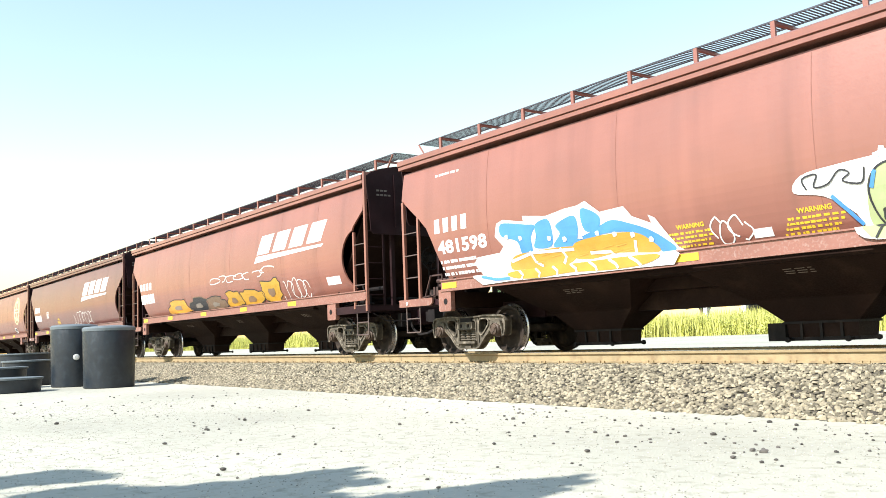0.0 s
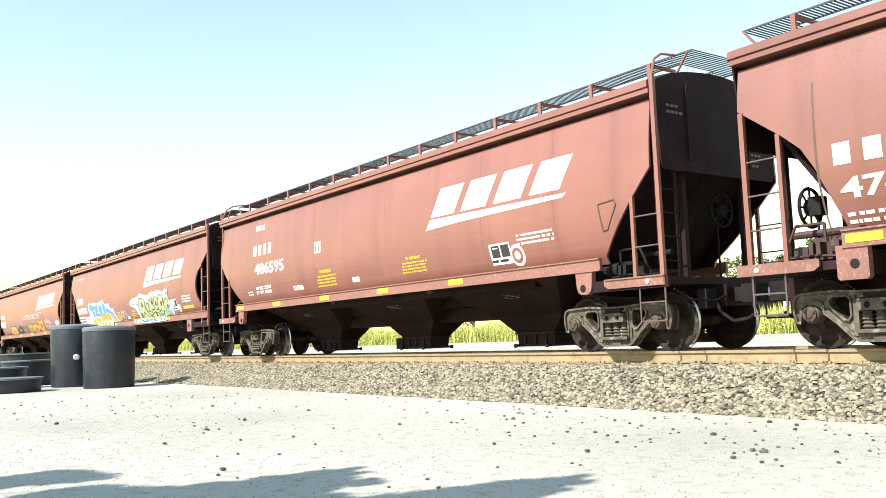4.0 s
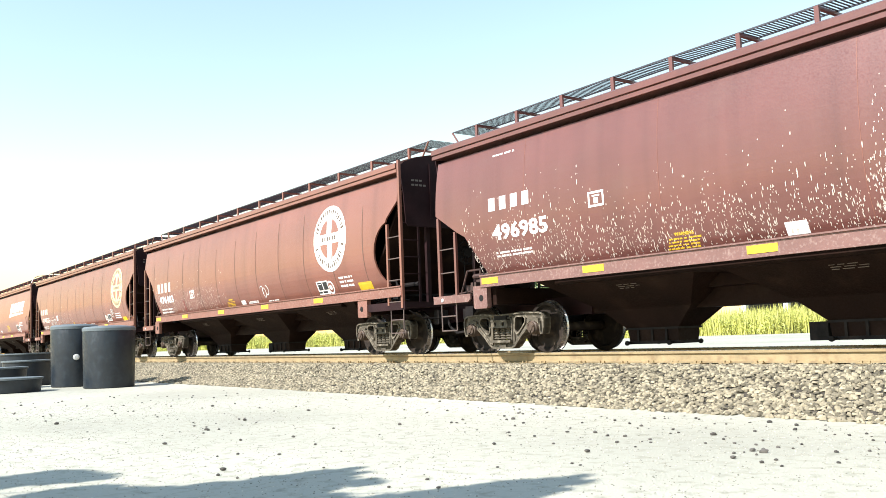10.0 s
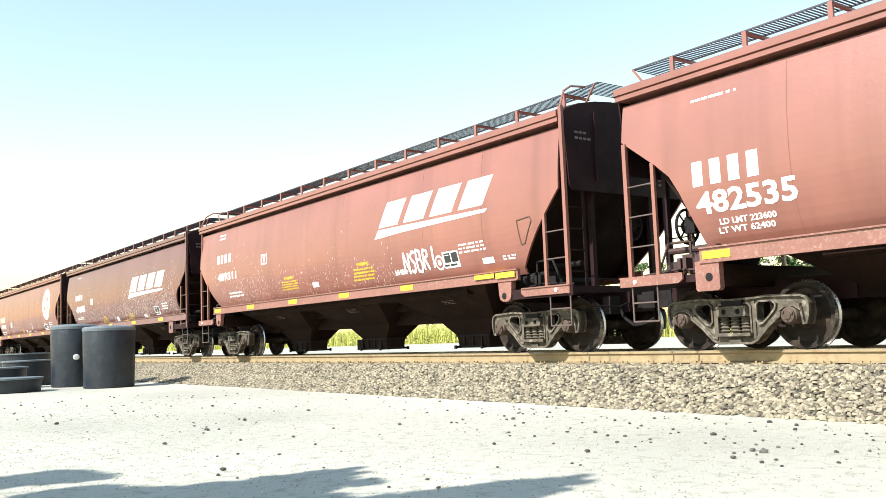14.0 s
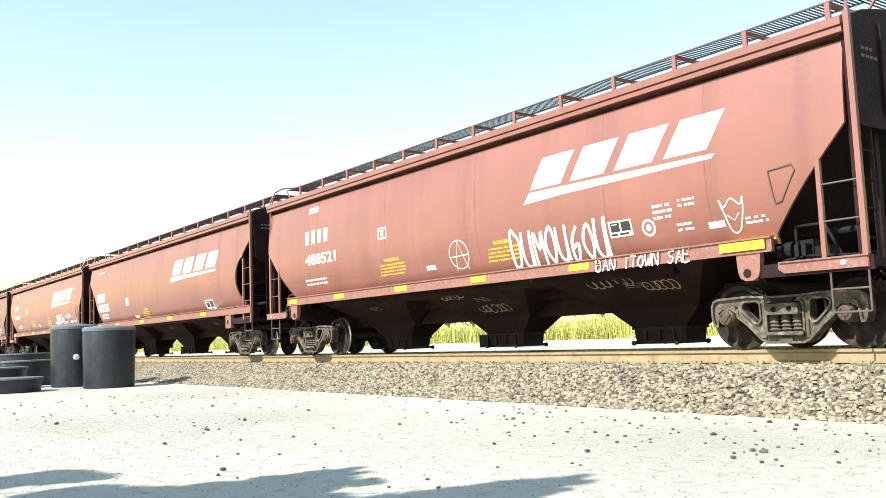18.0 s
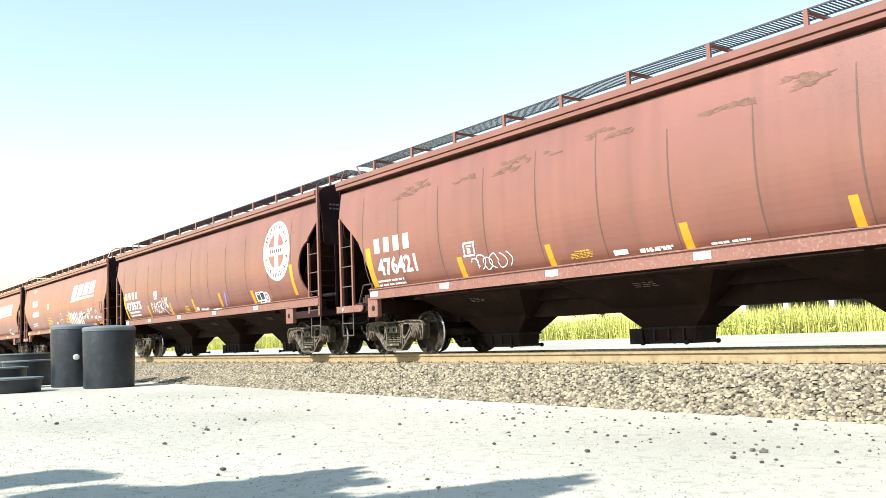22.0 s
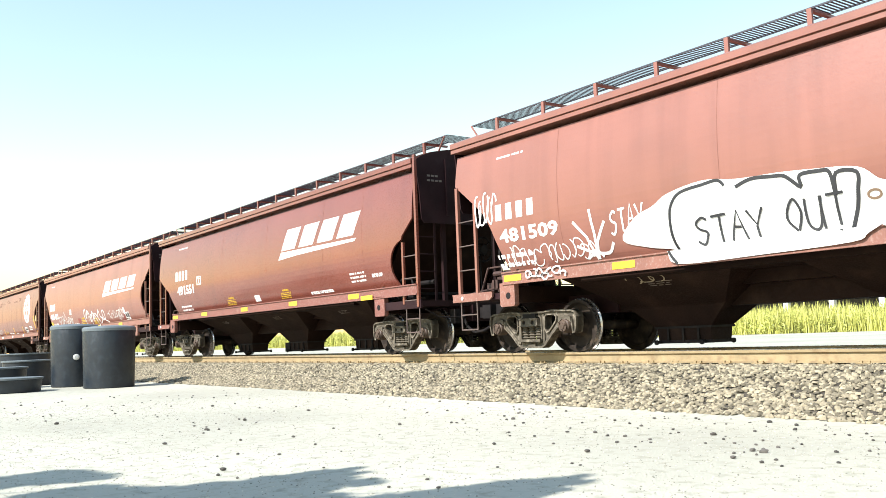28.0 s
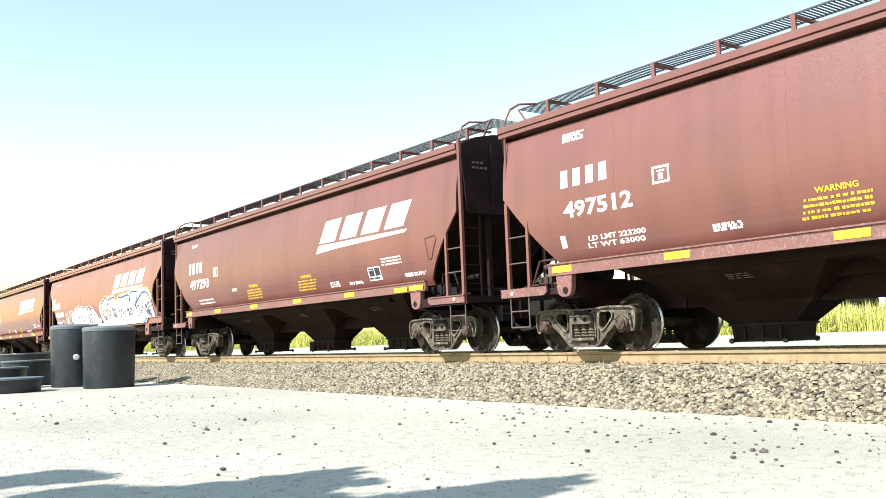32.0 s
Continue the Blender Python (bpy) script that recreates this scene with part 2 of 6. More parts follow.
def build_track():
    track = thing("railway_track", pose(0, TRACK_Y, RAIL_Z), "rusty steel railway track on wooden ties in ballast", "railway track", kind="structure")
    for s in (-1, 1):
        bm = bmesh.new()
        rail_mesh(bm, -400, 320)
        r = part("rail", bm, RAIL, track, "rusty rail with a polished head", pose(0, s * 0.755, 0))
        r.data.materials.append(RAILTOP)
        for p in r.data.polygons:
            if p.center.z > -0.004:
                p.material_index = 1

    def tie(bm):
        box(bm, -0.115, 0.115, -1.3, 1.3, -0.38, -0.192)
        bmesh.ops.bevel(bm, geom=bm.edges[:], offset=0.012, segments=1)

    def plate(bm):
        box(bm, -0.09, 0.09, -0.18, 0.18, -0.191, -0.178)
        for x in (-0.05, 0.05):
            for y in (-0.095, 0.095):
                box(bm, x - 0.012, x + 0.012, y - 0.015, y + 0.015, -0.18, -0.148)
    for i in range(150):
        x = -62 + 0.5 * i + random.uniform(-0.03, 0.03)
        t = shared("tie", "", tie, TIE, track, m=pose(x, random.uniform(-0.04, 0.04), random.uniform(-0.012, 0.0), 0, 0, random.uniform(-1.2, 1.2)))
        shared("tie_plate", "", plate, RAIL, t, m=pose(0, -0.755, 0))
    return track


# ---- hopper cars ----
def outline(style, e):
    """The side's outline in x and z for a body of half length e."""
    if style == "straight":
        right = [(e, 3.79), (e, 2.75), (e - 1.15, 1.52), (e - 1.15, 1.40)]
    else:
        d = 0.45 if style == "low" else 0.0
        right = [(e, 3.79), (e, 3.26 - d), (e - 0.40, 2.93 - d)]
        for k in range(11):
            a = radians(12 + 138 * k / 10)
            right.append((e - 0.30 - 0.66 * math.sin(a), 2.15 - d * 0.75 + (0.72 - d * 0.25) * math.cos(a)))
        right += [(e - 0.80, 1.42)]
        left = [(0.0, 3.22 - 1.1 * d), (0.66, 2.74 - 0.9 * d), (0.90, 2.53 - 0.7 * d), (1.06, 2.26 - 0.6 * d), (1.18, 1.96 - 0.4 * d), (1.28, 1.66 - 0.2 * d), (1.34, 1.42)]
        return right + [(x - e, z) for x, z in left[::-1]] + [(-e, 3.79)]
    return right + [(-x, z) for x, z in right[::-1]]


def swell(z):
    """How far the curved side stands back from its widest line at that height."""
    return 0.12 * ((z - 2.6) / 1.2) ** 2 if z > 2.6 else 0.22 * ((2.6 - max(z, 1.4)) / 1.1) ** 2.5


def cut_levels(bm, step, extra=()):
    zs = [v.co.z for v in bm.verts]
    lo, hi = min(zs), max(zs)
    levels = [z for z in [step * k for k in range(int(1.2 / step), int(4.0 / step) + 1)] + list(extra) if lo + 0.004 < z < hi - 0.004]
    for z in levels:
        bmesh.ops.bisect_plane(bm, geom=bm.verts[:] + bm.edges[:] + bm.faces[:], plane_co=(0, 0, z), plane_no=(0, 0, 1))


def side_sheet(bm, style, e, y0, y1, s=-1):
    pts = [(x, z + 1e-5 * k) for k, (x, z) in enumerate(outline(style, e))]
    prism(bm, pts, y0, y1)
    cut_levels(bm, 0.12)
    for v in bm.verts:
        v.co.y -= s * swell(v.co.z)


SILL_TOP = 1.452


def on_side(ob, over=False, level=None):
    """Lay flat paint on the curved side; only thick graffiti runs on over the sill."""
    bm = bmesh.new()
    bm.from_mesh(ob.data)
    bm.transform(ob.matrix_basis)
    bmesh.ops.triangulate(bm, faces=[f for f in bm.faces if len(f.verts) > 4])
    zs = [v.co.z for v in bm.verts]
    mid = level or (min(zs) + max(zs)) / 2
    back = swell(mid) if mid > SILL_TOP else 0.0
    move = Vector((-1.05 * back, 0, (mid - 0.34) * back / 10.15))
    bmesh.ops.translate(bm, verts=bm.verts[:], vec=move)
    if not over and max(zs) + move.z > SILL_TOP + 0.06 and min(zs) + move.z < SILL_TOP:
        bmesh.ops.bisect_plane(bm, geom=bm.verts[:] + bm.edges[:] + bm.faces[:], plane_co=(0, 0, SILL_TOP + 0.004), plane_no=(0, 0, 1), clear_inner=True)
    cut_levels(bm, 0.16, (SILL_TOP, SILL_TOP + 0.012))
    for v in bm.verts:
        v.co.y += swell(v.co.z) if v.co.z > SILL_TOP + 0.006 else -0.037
    p = ob.matrix_basis.translation.copy()
    bm.transform(Matrix.Translation(-p))
    bm.to_mesh(ob.data)
    bm.free()
    ob.matrix_basis = Matrix.Translation(p)
    return ob


def roof_mesh(bm, e):
    prof = []
    for y, z in ((1.615, 3.868), (1.615, 3.932), (1.59, 3.936), (1.59, 3.949), (1.638, 3.955), (1.638, 4.05), (1.59, 4.075), (1.4, 4.15), (1.1, 4.24), (0.7, 4.32), (0.3, 4.36)):
        prof.append((y, z))
    prof = prof + [(-y, z) for y, z in prof[::-1]] + [(-1.22, 3.885), (-1.22, 3.68), (1.22, 3.68), (1.22, 3.885)]
    prism_x(bm, prof, -e - 0.06, e + 0.06)


def end_wall(bm):
    prof = [(-1.36, 2.72), (1.36, 2.72), (1.42, 2.80), (1.46, 3.4), (1.52, 3.88), (1.62, 3.96), (1.4, 4.12), (1.1, 4.23), (0.7, 4.31), (0.3, 4.35), (-0.3, 4.35), (-0.7, 4.31), (-1.1, 4.23), (-1.4, 4.12), (-1.62, 3.96), (-1.52, 3.88), (-1.46, 3.4), (-1.42, 2.80)]
    prism_x(bm, prof, 8.512, 8.535)
    for y in (-0.75, 0.75):
        box(bm, 8.30, 8.38, y - 0.045, y + 0.045, 1.05, 3.6)
        box(bm, 8.535, 8.56, y - 0.03, y + 0.03, 2.9, 4.1)


def slope_sheet(bm):
    prism(bm, [(8.53, 3.56), (7.42, 2.02), (6.90, 1.38), (6.05, 1.36), (6.05, 1.42), (6.86, 1.44), (7.37, 2.05), (8.47, 3.60)], -1.40, 1.40)


def hopper_mesh(bm):
    rings = []
    for x, y, z in ((1.95, 1.52, 1.42), (0.96, 0.45, 0.70), (0.54, 0.27, 0.36), (0.52, 0.25, 0.13)):
        rings.append([bm.verts.new(p) for p in ((-x, -y, z), (x, -y, z), (x, y, z), (-x, y, z))])
    bm.faces.new(rings[0])
    bm.faces.new(rings[-1][::-1])
    for t, b in zip(rings, rings[1:]):
        for i in range(4):
            bm.faces.new((t[i], b[i], b[(i + 1) % 4], t[(i + 1) % 4]))


def on_hopper(x, z):
    """The pose of flat paint on the near slope of a hopper."""
    return pose(x, -1.52 + 1.07 * (1.42 - z) / 0.72, z, 56.1, 0, 0) @ pose(0, -0.006, 0)


def gate_mesh(bm, reach=0.0):
    """Outlet gate; reach: how far its slide frame runs out to the left."""
    if reach:
        box(bm, -0.56 - reach, -0.56, -0.28, 0.28, 0.10, 0.36)
    box(bm, -0.56, 0.56, -0.28, 0.28, 0.10, 0.15)
    box(bm, -0.57, 0.57, -0.30, 0.30, 0.34, 0.375)
    for x in (-0.45, 0.45):
        rod(bm, (x, -0.40, 0.12), (x, 0.40, 0.12), 0.022)
        for y in (-0.40, 0.40):
            rod(bm, (x, y - 0.02, 0.12), (x, y + 0.02, 0.12), 0.04, 8)
    for x in (-0.3, 0.0, 0.3):
        box(bm, x - 0.02, x + 0.02, -0.29, 0.29, 0.12, 0.36)


def inset(loop, d):
    """The same closed outline moved inwards by d (outline counter-clockwise)."""
    out, n = [], len(loop)
    for k in range(n):
        p0, p1, p2 = Vector(loop[k - 1]), Vector(loop[k]), Vector(loop[(k + 1) % n])
        e0, e1 = (p1 - p0).normalized(), (p2 - p1).normalized()
        n0, n1 = Vector((-e0.y, e0.x)), Vector((-e1.y, e1.x))
        m = (n0 + n1) / max(0.35, 1 + n0.dot(n1))
        out.append(tuple(p1 + m * d))
    return out


def pierced(bm, outer, holes, y0, y1):
    """A plate in x and z with openings through it."""
    edges = []
    for loop in (outer, *holes):
        vs = [bm.verts.new((x, y0, z)) for x, z in loop]
        edges += [bm.edges.new((vs[k], vs[(k + 1) % len(vs)])) for k in range(len(vs))]
    got = bmesh.ops.triangle_fill(bm, use_beauty=True, edges=edges, normal=(0, -1, 0))
    faces = [f for f in got["geom"] if isinstance(f, bmesh.types.BMFace)]
    up = bmesh.ops.extrude_face_region(bm, geom=faces)
    bmesh.ops.translate(bm, verts=[v for v in up["geom"] if isinstance(v, bmesh.types.BMVert)], vec=(0, y1 - y0, 0))


def flange(bm, loop, d, y0, y1):
    """A raised rim along a closed outline, d wide."""
    inner = inset(loop, d)
    n = len(loop)
    ring = [[bm.verts.new((p[0], y, p[1])) for p in lp] for lp, y in ((loop, y0), (inner, y0), (inner, y1), (loop, y1))]
    for j in range(4):
        a, b = ring[j], ring[(j + 1) % 4]
        for k in range(n):
            bm.faces.new((a[k], a[(k + 1) % n], b[(k + 1) % n], b[k]))


def side_frame(bm):
    half = [(0.0, 0.085), (0.27, 0.085), (0.37, 0.13), (0.55, 0.31), (0.68, 0.41), (0.735, 0.45), (0.755, 0.55), (0.81, 0.60), (0.89, 0.615), (0.97, 0.60), (1.025, 0.55),
            (1.045, 0.40), (1.06, 0.33), (1.125, 0.34), (1.16, 0.46), (1.165, 0.62), (1.13, 0.70), (1.05, 0.735), (0.80, 0.745), (0.55, 0.755), (0.32, 0.735), (0.0, 0.725)]
    outer = half + [(-x, z) for x, z in half[-2:0:-1]]
    win = [(0.375, 0.42), (0.41, 0.375), (0.46, 0.385), (0.56, 0.475), (0.645, 0.565), (0.655, 0.62), (0.61, 0.66), (0.42, 0.66), (0.38, 0.625)]
    mid = [(-0.265, 0.235), (-0.235, 0.205), (0.235, 0.205), (0.265, 0.235), (0.265, 0.60), (0.235, 0.64), (-0.235, 0.64), (-0.265, 0.60)]
    holes = [win, [(-x, z) for x, z in win[::-1]], mid]
    pierced(bm, outer, holes, -0.045, 0.045)
    flange(bm, outer, 0.03, -0.09, 0.09)
    for h in holes:
        flange(bm, h, -0.026, -0.085, 0.085)
    for k in (-1, 1):
        bar(bm, (k * 0.70, 0.50), (k * 0.36, 0.17), 0.05, -0.075, 0.075)
        box(bm, k * 0.32 - 0.022, k * 0.32 + 0.022, -0.07, 0.07, 0.16, 0.68)
    box(bm, -0.29, 0.29, -0.14, 0.14, 0.20, 0.245)
    box(bm, -0.10, 0.10, -0.085, 0.085, 0.115, 0.165)


def spring(bm):
    lathe(bm, [(0.045, 0.245)] + [(0.076 if k % 2 else 0.050, 0.25 + 0.024 * k) for k in range(10)] + [(0.045, 0.485)], 10)


def wedge_block(bm):
    pts = [(-0.25, 0.475), (0.25, 0.475), (0.235, 0.62), (-0.235, 0.62)]
    ring = [[(s * 0.115 + 0.042 * math.cos(a), 0.545 + 0.042 * math.sin(a)) for a in [k * math.tau / 10 for k in range(10)]] for s in (-1, 1)]
    pierced(bm, pts, ring, -0.15, 0.10)
    box(bm, -0.25, 0.25, -0.17, -0.15, 0.475, 0.495)
    box(bm, -0.23, 0.23, -0.17, -0.15, 0.60, 0.62)


def wheel_pair(bm):
    m = pose(0, 0, 0, 90, 0, 0)
    lathe(bm, [(0.08, -1.08), (0.085, -0.85), (0.085, 0.85), (0.08, 1.08)], 12, m)
    for s in (-1, 1):
        prof = [(0.10, 0.83), (0.14, 0.82), (0.20, 0.755), (0.36, 0.76), (0.40, 0.815), (0.455, 0.812), (0.459, 0.72), (0.485, 0.70), (0.485, 0.675), (0.40, 0.672), (0.36, 0.715), (0.20, 0.70), (0.14, 0.66), (0.10, 0.655)]
        lathe(bm, [(r, s * h) for r, h in prof], 32, m)


def bearing(bm):
    m = pose(0, 0, 0, 90, 0, 0)
    lathe(bm, [(0.125, -0.06), (0.125, 0.09), (0.118, 0.10), (0.118, 0.115), (0.098, 0.13), (0.098, 0.155), (0.055, 0.16), (0.05, 0.172), (0.02, 0.172)], 18, m)
    for k in range(3):
        a = k * math.tau / 3 + 0.4
        rod(bm, (0.075 * math.cos(a), -0.15, 0.075 * math.sin(a)), (0.075 * math.cos(a), -0.178, 0.075 * math.sin(a)), 0.018, 6)


def adapter(bm):
    prism(bm, [(-0.155, 0.06), (-0.12, 0.085), (-0.06, 0.118), (0.06, 0.118), (0.12, 0.085), (0.155, 0.06), (0.15, 0.155), (-0.15, 0.155)], -0.11, 0.04)


def brake_hanger(bm):
    """A bent brake lever and its rods beside the wheel."""
    pipe(bm, [(0.0, 0, 0.66), (0.03, -0.02, 0.60), (0.02, -0.02, 0.40), (-0.05, -0.01, 0.30)], 0.018)
    pipe(bm, [(0.10, 0.0, 0.62), (0.26, 0.02, 0.66), (0.30, 0.02, 0.60), (0.31, 0.02, 0.30)], 0.014)
    box(bm, -0.06, 0.05, -0.02, 0.04, 0.27, 0.36)


def bolster(bm):
    box(bm, -0.17, 0.17, -1.15, 1.15, 0.48, 0.70)
    box(bm, -0.12, 0.12, -0.95, 0.95, 0.38, 0.50)
    for s in (-1, 1):
        for x in (-0.36, 0.36):
            rod(bm, (x, -0.9, 0.42), (x, 0.9, 0.42), 0.045, 6)
            box(bm, x - 0.06 + s * 0.0, x + 0.06, s * 0.76 - 0.05, s * 0.76 + 0.05, 0.32, 0.52)


WHEELS = []


def build_truck(car, x):
    t = shared("truck", "", bolster, DARK, car, "dusty cast steel freight truck", pose(x, 0, 0))
    for s in (-1, 1):
        shared("side_frame", "", side_frame, TRUCK, t, m=pose(0, s * 1.03, 0))
        for x in (-0.17, 0, 0.17):
            shared("spring", "", spring, TRUCK, t, m=pose(x, s * 1.07, 0), smooth=True)
        shared("bolster_end", "", wedge_block, TRUCK, t, m=pose(0, s * 1.03, 0))
        for a in (-0.89, 0.89):
            shared("bearing", "", bearing, BEARING, t, "rust-brown roller bearing cap", m=pose(a, s * 1.03, 0.457, 0, 0, 0 if s < 0 else 180), smooth=True)
            shared("bearing_adapter", "", adapter, TRUCK, t, m=pose(a, s * 1.03, 0.457, 0, 0, 0 if s < 0 else 180))
        shared("brake_hanger", "", brake_hanger, STEP, t, m=pose(0.46, s * 0.90, 0))
    for a in (-0.89, 0.89):
        first = ("wheelset", "", WHEEL.name) not in CACHE
        w = shared("wheelset", "", wheel_pair, WHEEL, t, "rusty steel wheels with bright treads", pose(a, 0, 0.457), smooth=True)
        if first:
            w.data.materials.append(RIMDUST)
            w.data.materials.append(TREAD)
            for p in w.data.polygons:
                r = math.hypot(p.center.x, p.center.z)
                if 0.44 < r < 0.47 and abs(p.center.y) > 0.79:
                    p.material_index = 1
                elif 0.45 < r < 0.47 and 0.70 < abs(p.center.y) < 0.80:
                    p.material_index = 2
        WHEELS.append((w, a))


def grating(bm, x0, x1, y0, y1, z, along=2):
    """Open steel grating: shallow bars both ways with daylight between them, in an angle frame."""
    for k in range(along):
        y = y0 + (y1 - y0) * k / (along - 1)
        box(bm, x0, x1, y - 0.010, y + 0.010, z - 0.024, z)
    n = int((x1 - x0) / 0.062)
    for k in range(n + 1):
        x = x0 + (x1 - x0) * k / n
        box(bm, x - 0.013, x + 0.013, y0, y1, z - 0.009, z - 0.002)


def support(bm):
    box(bm, -0.035, 0.035, -0.02, 0.02, 4.22, 4.56)
    box(bm, -0.03, 0.03, -0.02, 0.62, 4.52, 4.56)


def ladder_stile(bm, z0, z1):
    box(bm, -0.03, 0.03, -0.02, 0.02, z0, z1)


def coupler(bm):
    box(bm, 8.42, 9.0, -0.12, 0.12, 0.72, 0.94)
    box(bm, 8.86, 9.12, -0.17, 0.14, 0.70, 0.98)
    pipe(bm, [(8.6, -0.5, 0.78), (8.72, -0.48, 0.55), (8.88, -0.42, 0.42), (9.05, -0.3, 0.45), (9.12, -0.2, 0.52)], 0.028)
    pipe(bm, [(8.66, -0.2, 0.84), (8.72, -0.6, 0.74), (8.70, -1.2, 0.76), (8.68, -1.5, 0.92)], 0.014)
    box(bm, 8.5, 8.66, -0.75, -0.5, 0.62, 0.92)


def brake_wheel(bm, y, z):
    m = pose(8.12, y, z, 0, 90, 0)
    seg = 20
    for k in range(seg):
        a, b = k * math.tau / seg, (k + 1) * math.tau / seg
        rod(bm, m @ Vector((0.27 * math.cos(a), 0.27 * math.sin(a), 0)), m @ Vector((0.27 * math.cos(b), 0.27 * math.sin(b), 0)), 0.024)
    for k in range(8):
        a = k * math.tau / 8
        rod(bm, m @ Vector((0, 0, 0)), m @ Vector((0.27 * math.cos(a), 0.27 * math.sin(a), 0)), 0.014)
    lathe(bm, [(0.02, -0.05), (0.10, -0.05), (0.13, 0.0), (0.10, 0.05), (0.02, 0.05)], 12, m)
    box(bm, 7.92, 8.10, y - 0.09, y + 0.09, z - 0.12, z + 0.14)
    rod(bm, (8.02, y, z), (8.02, y, 1.1), 0.018)


def text_mesh(body, size, shear=0.0, weight=0.028):
    cu = bpy.data.curves.new("lettering", "FONT")
    cu.body, cu.size, cu.shear, cu.extrude, cu.resolution_u, cu.offset = body, size, shear, 0.002, 2, weight * size
    tmp = bpy.data.objects.new("lettering", cu)
    me = bpy.data.meshes.new_from_object(tmp)
    bpy.data.objects.remove(tmp)
    return me


def lettering(car, name, body, size, x, z, mat, width=0.0, label="", bold=1.0):
    """Words on the near side: left edge x, base line z; width sets their length."""
    me = text_mesh(body, size)
    w = max(v.co.x for v in me.vertices) - min(v.co.x for v in me.vertices)
    sx = width / w if width else 1.0
    me.materials.clear()
    me.materials.append(mat)
    me.transform(Matrix.Diagonal((sx, 1, 1, 1)))
    ob = new(name, me)
    ob.parent, ob.matrix_basis = car, pose(x, -HALF - 0.004, z, 90, 0, 0)
    return tagged(ob, label)


def end_ladder(bm):
    for y in (-1.50, -1.06):
        box(bm, 8.44, 8.48, y - 0.02, y + 0.02, 1.1, 4.05)
    for k in range(8):
        rod(bm, (8.48, -1.50, 1.35 + 0.36 * k), (8.48, -1.06, 1.35 + 0.36 * k), 0.013)


def brake_gear(bm):
    box(bm, 7.45, 7.70, -1.25, -0.95, 1.14, 1.42)
    rod(bm, (7.05, -1.2, 1.30), (7.42, -1.2, 1.30), 0.13, 12)
    rod(bm, (7.35, -0.9, 1.52), (8.2, -0.9, 1.52), 0.05, 8)
    pipe(bm, [(7.5, -1.3, 1.42), (7.5, -1.3, 1.6), (7.9, -1.3, 1.6), (8.1, -1.3, 1.2)], 0.02)
    pipe(bm, [(7.0, -1.36, 1.14), (7.7, -1.36, 1.2), (8.4, -1.3, 1.16)], 0.018)
    box(bm, 7.75, 7.95, -1.3, -1.1, 1.12, 1.32)
    for x in (7.1, 7.3, 7.55, 7.65):
        box(bm, x - 0.03, x + 0.03, -1.4, -1.24, 1.2, 1.36)


def reservoir(bm):
    m = pose(7.35, 0.75, 1.35, 0, 90, 0)
    lathe(bm, [(0.05, -0.55), (0.18, -0.5), (0.21, -0.42), (0.21, 0.42), (0.18, 0.5), (0.05, 0.55)], 16, m)


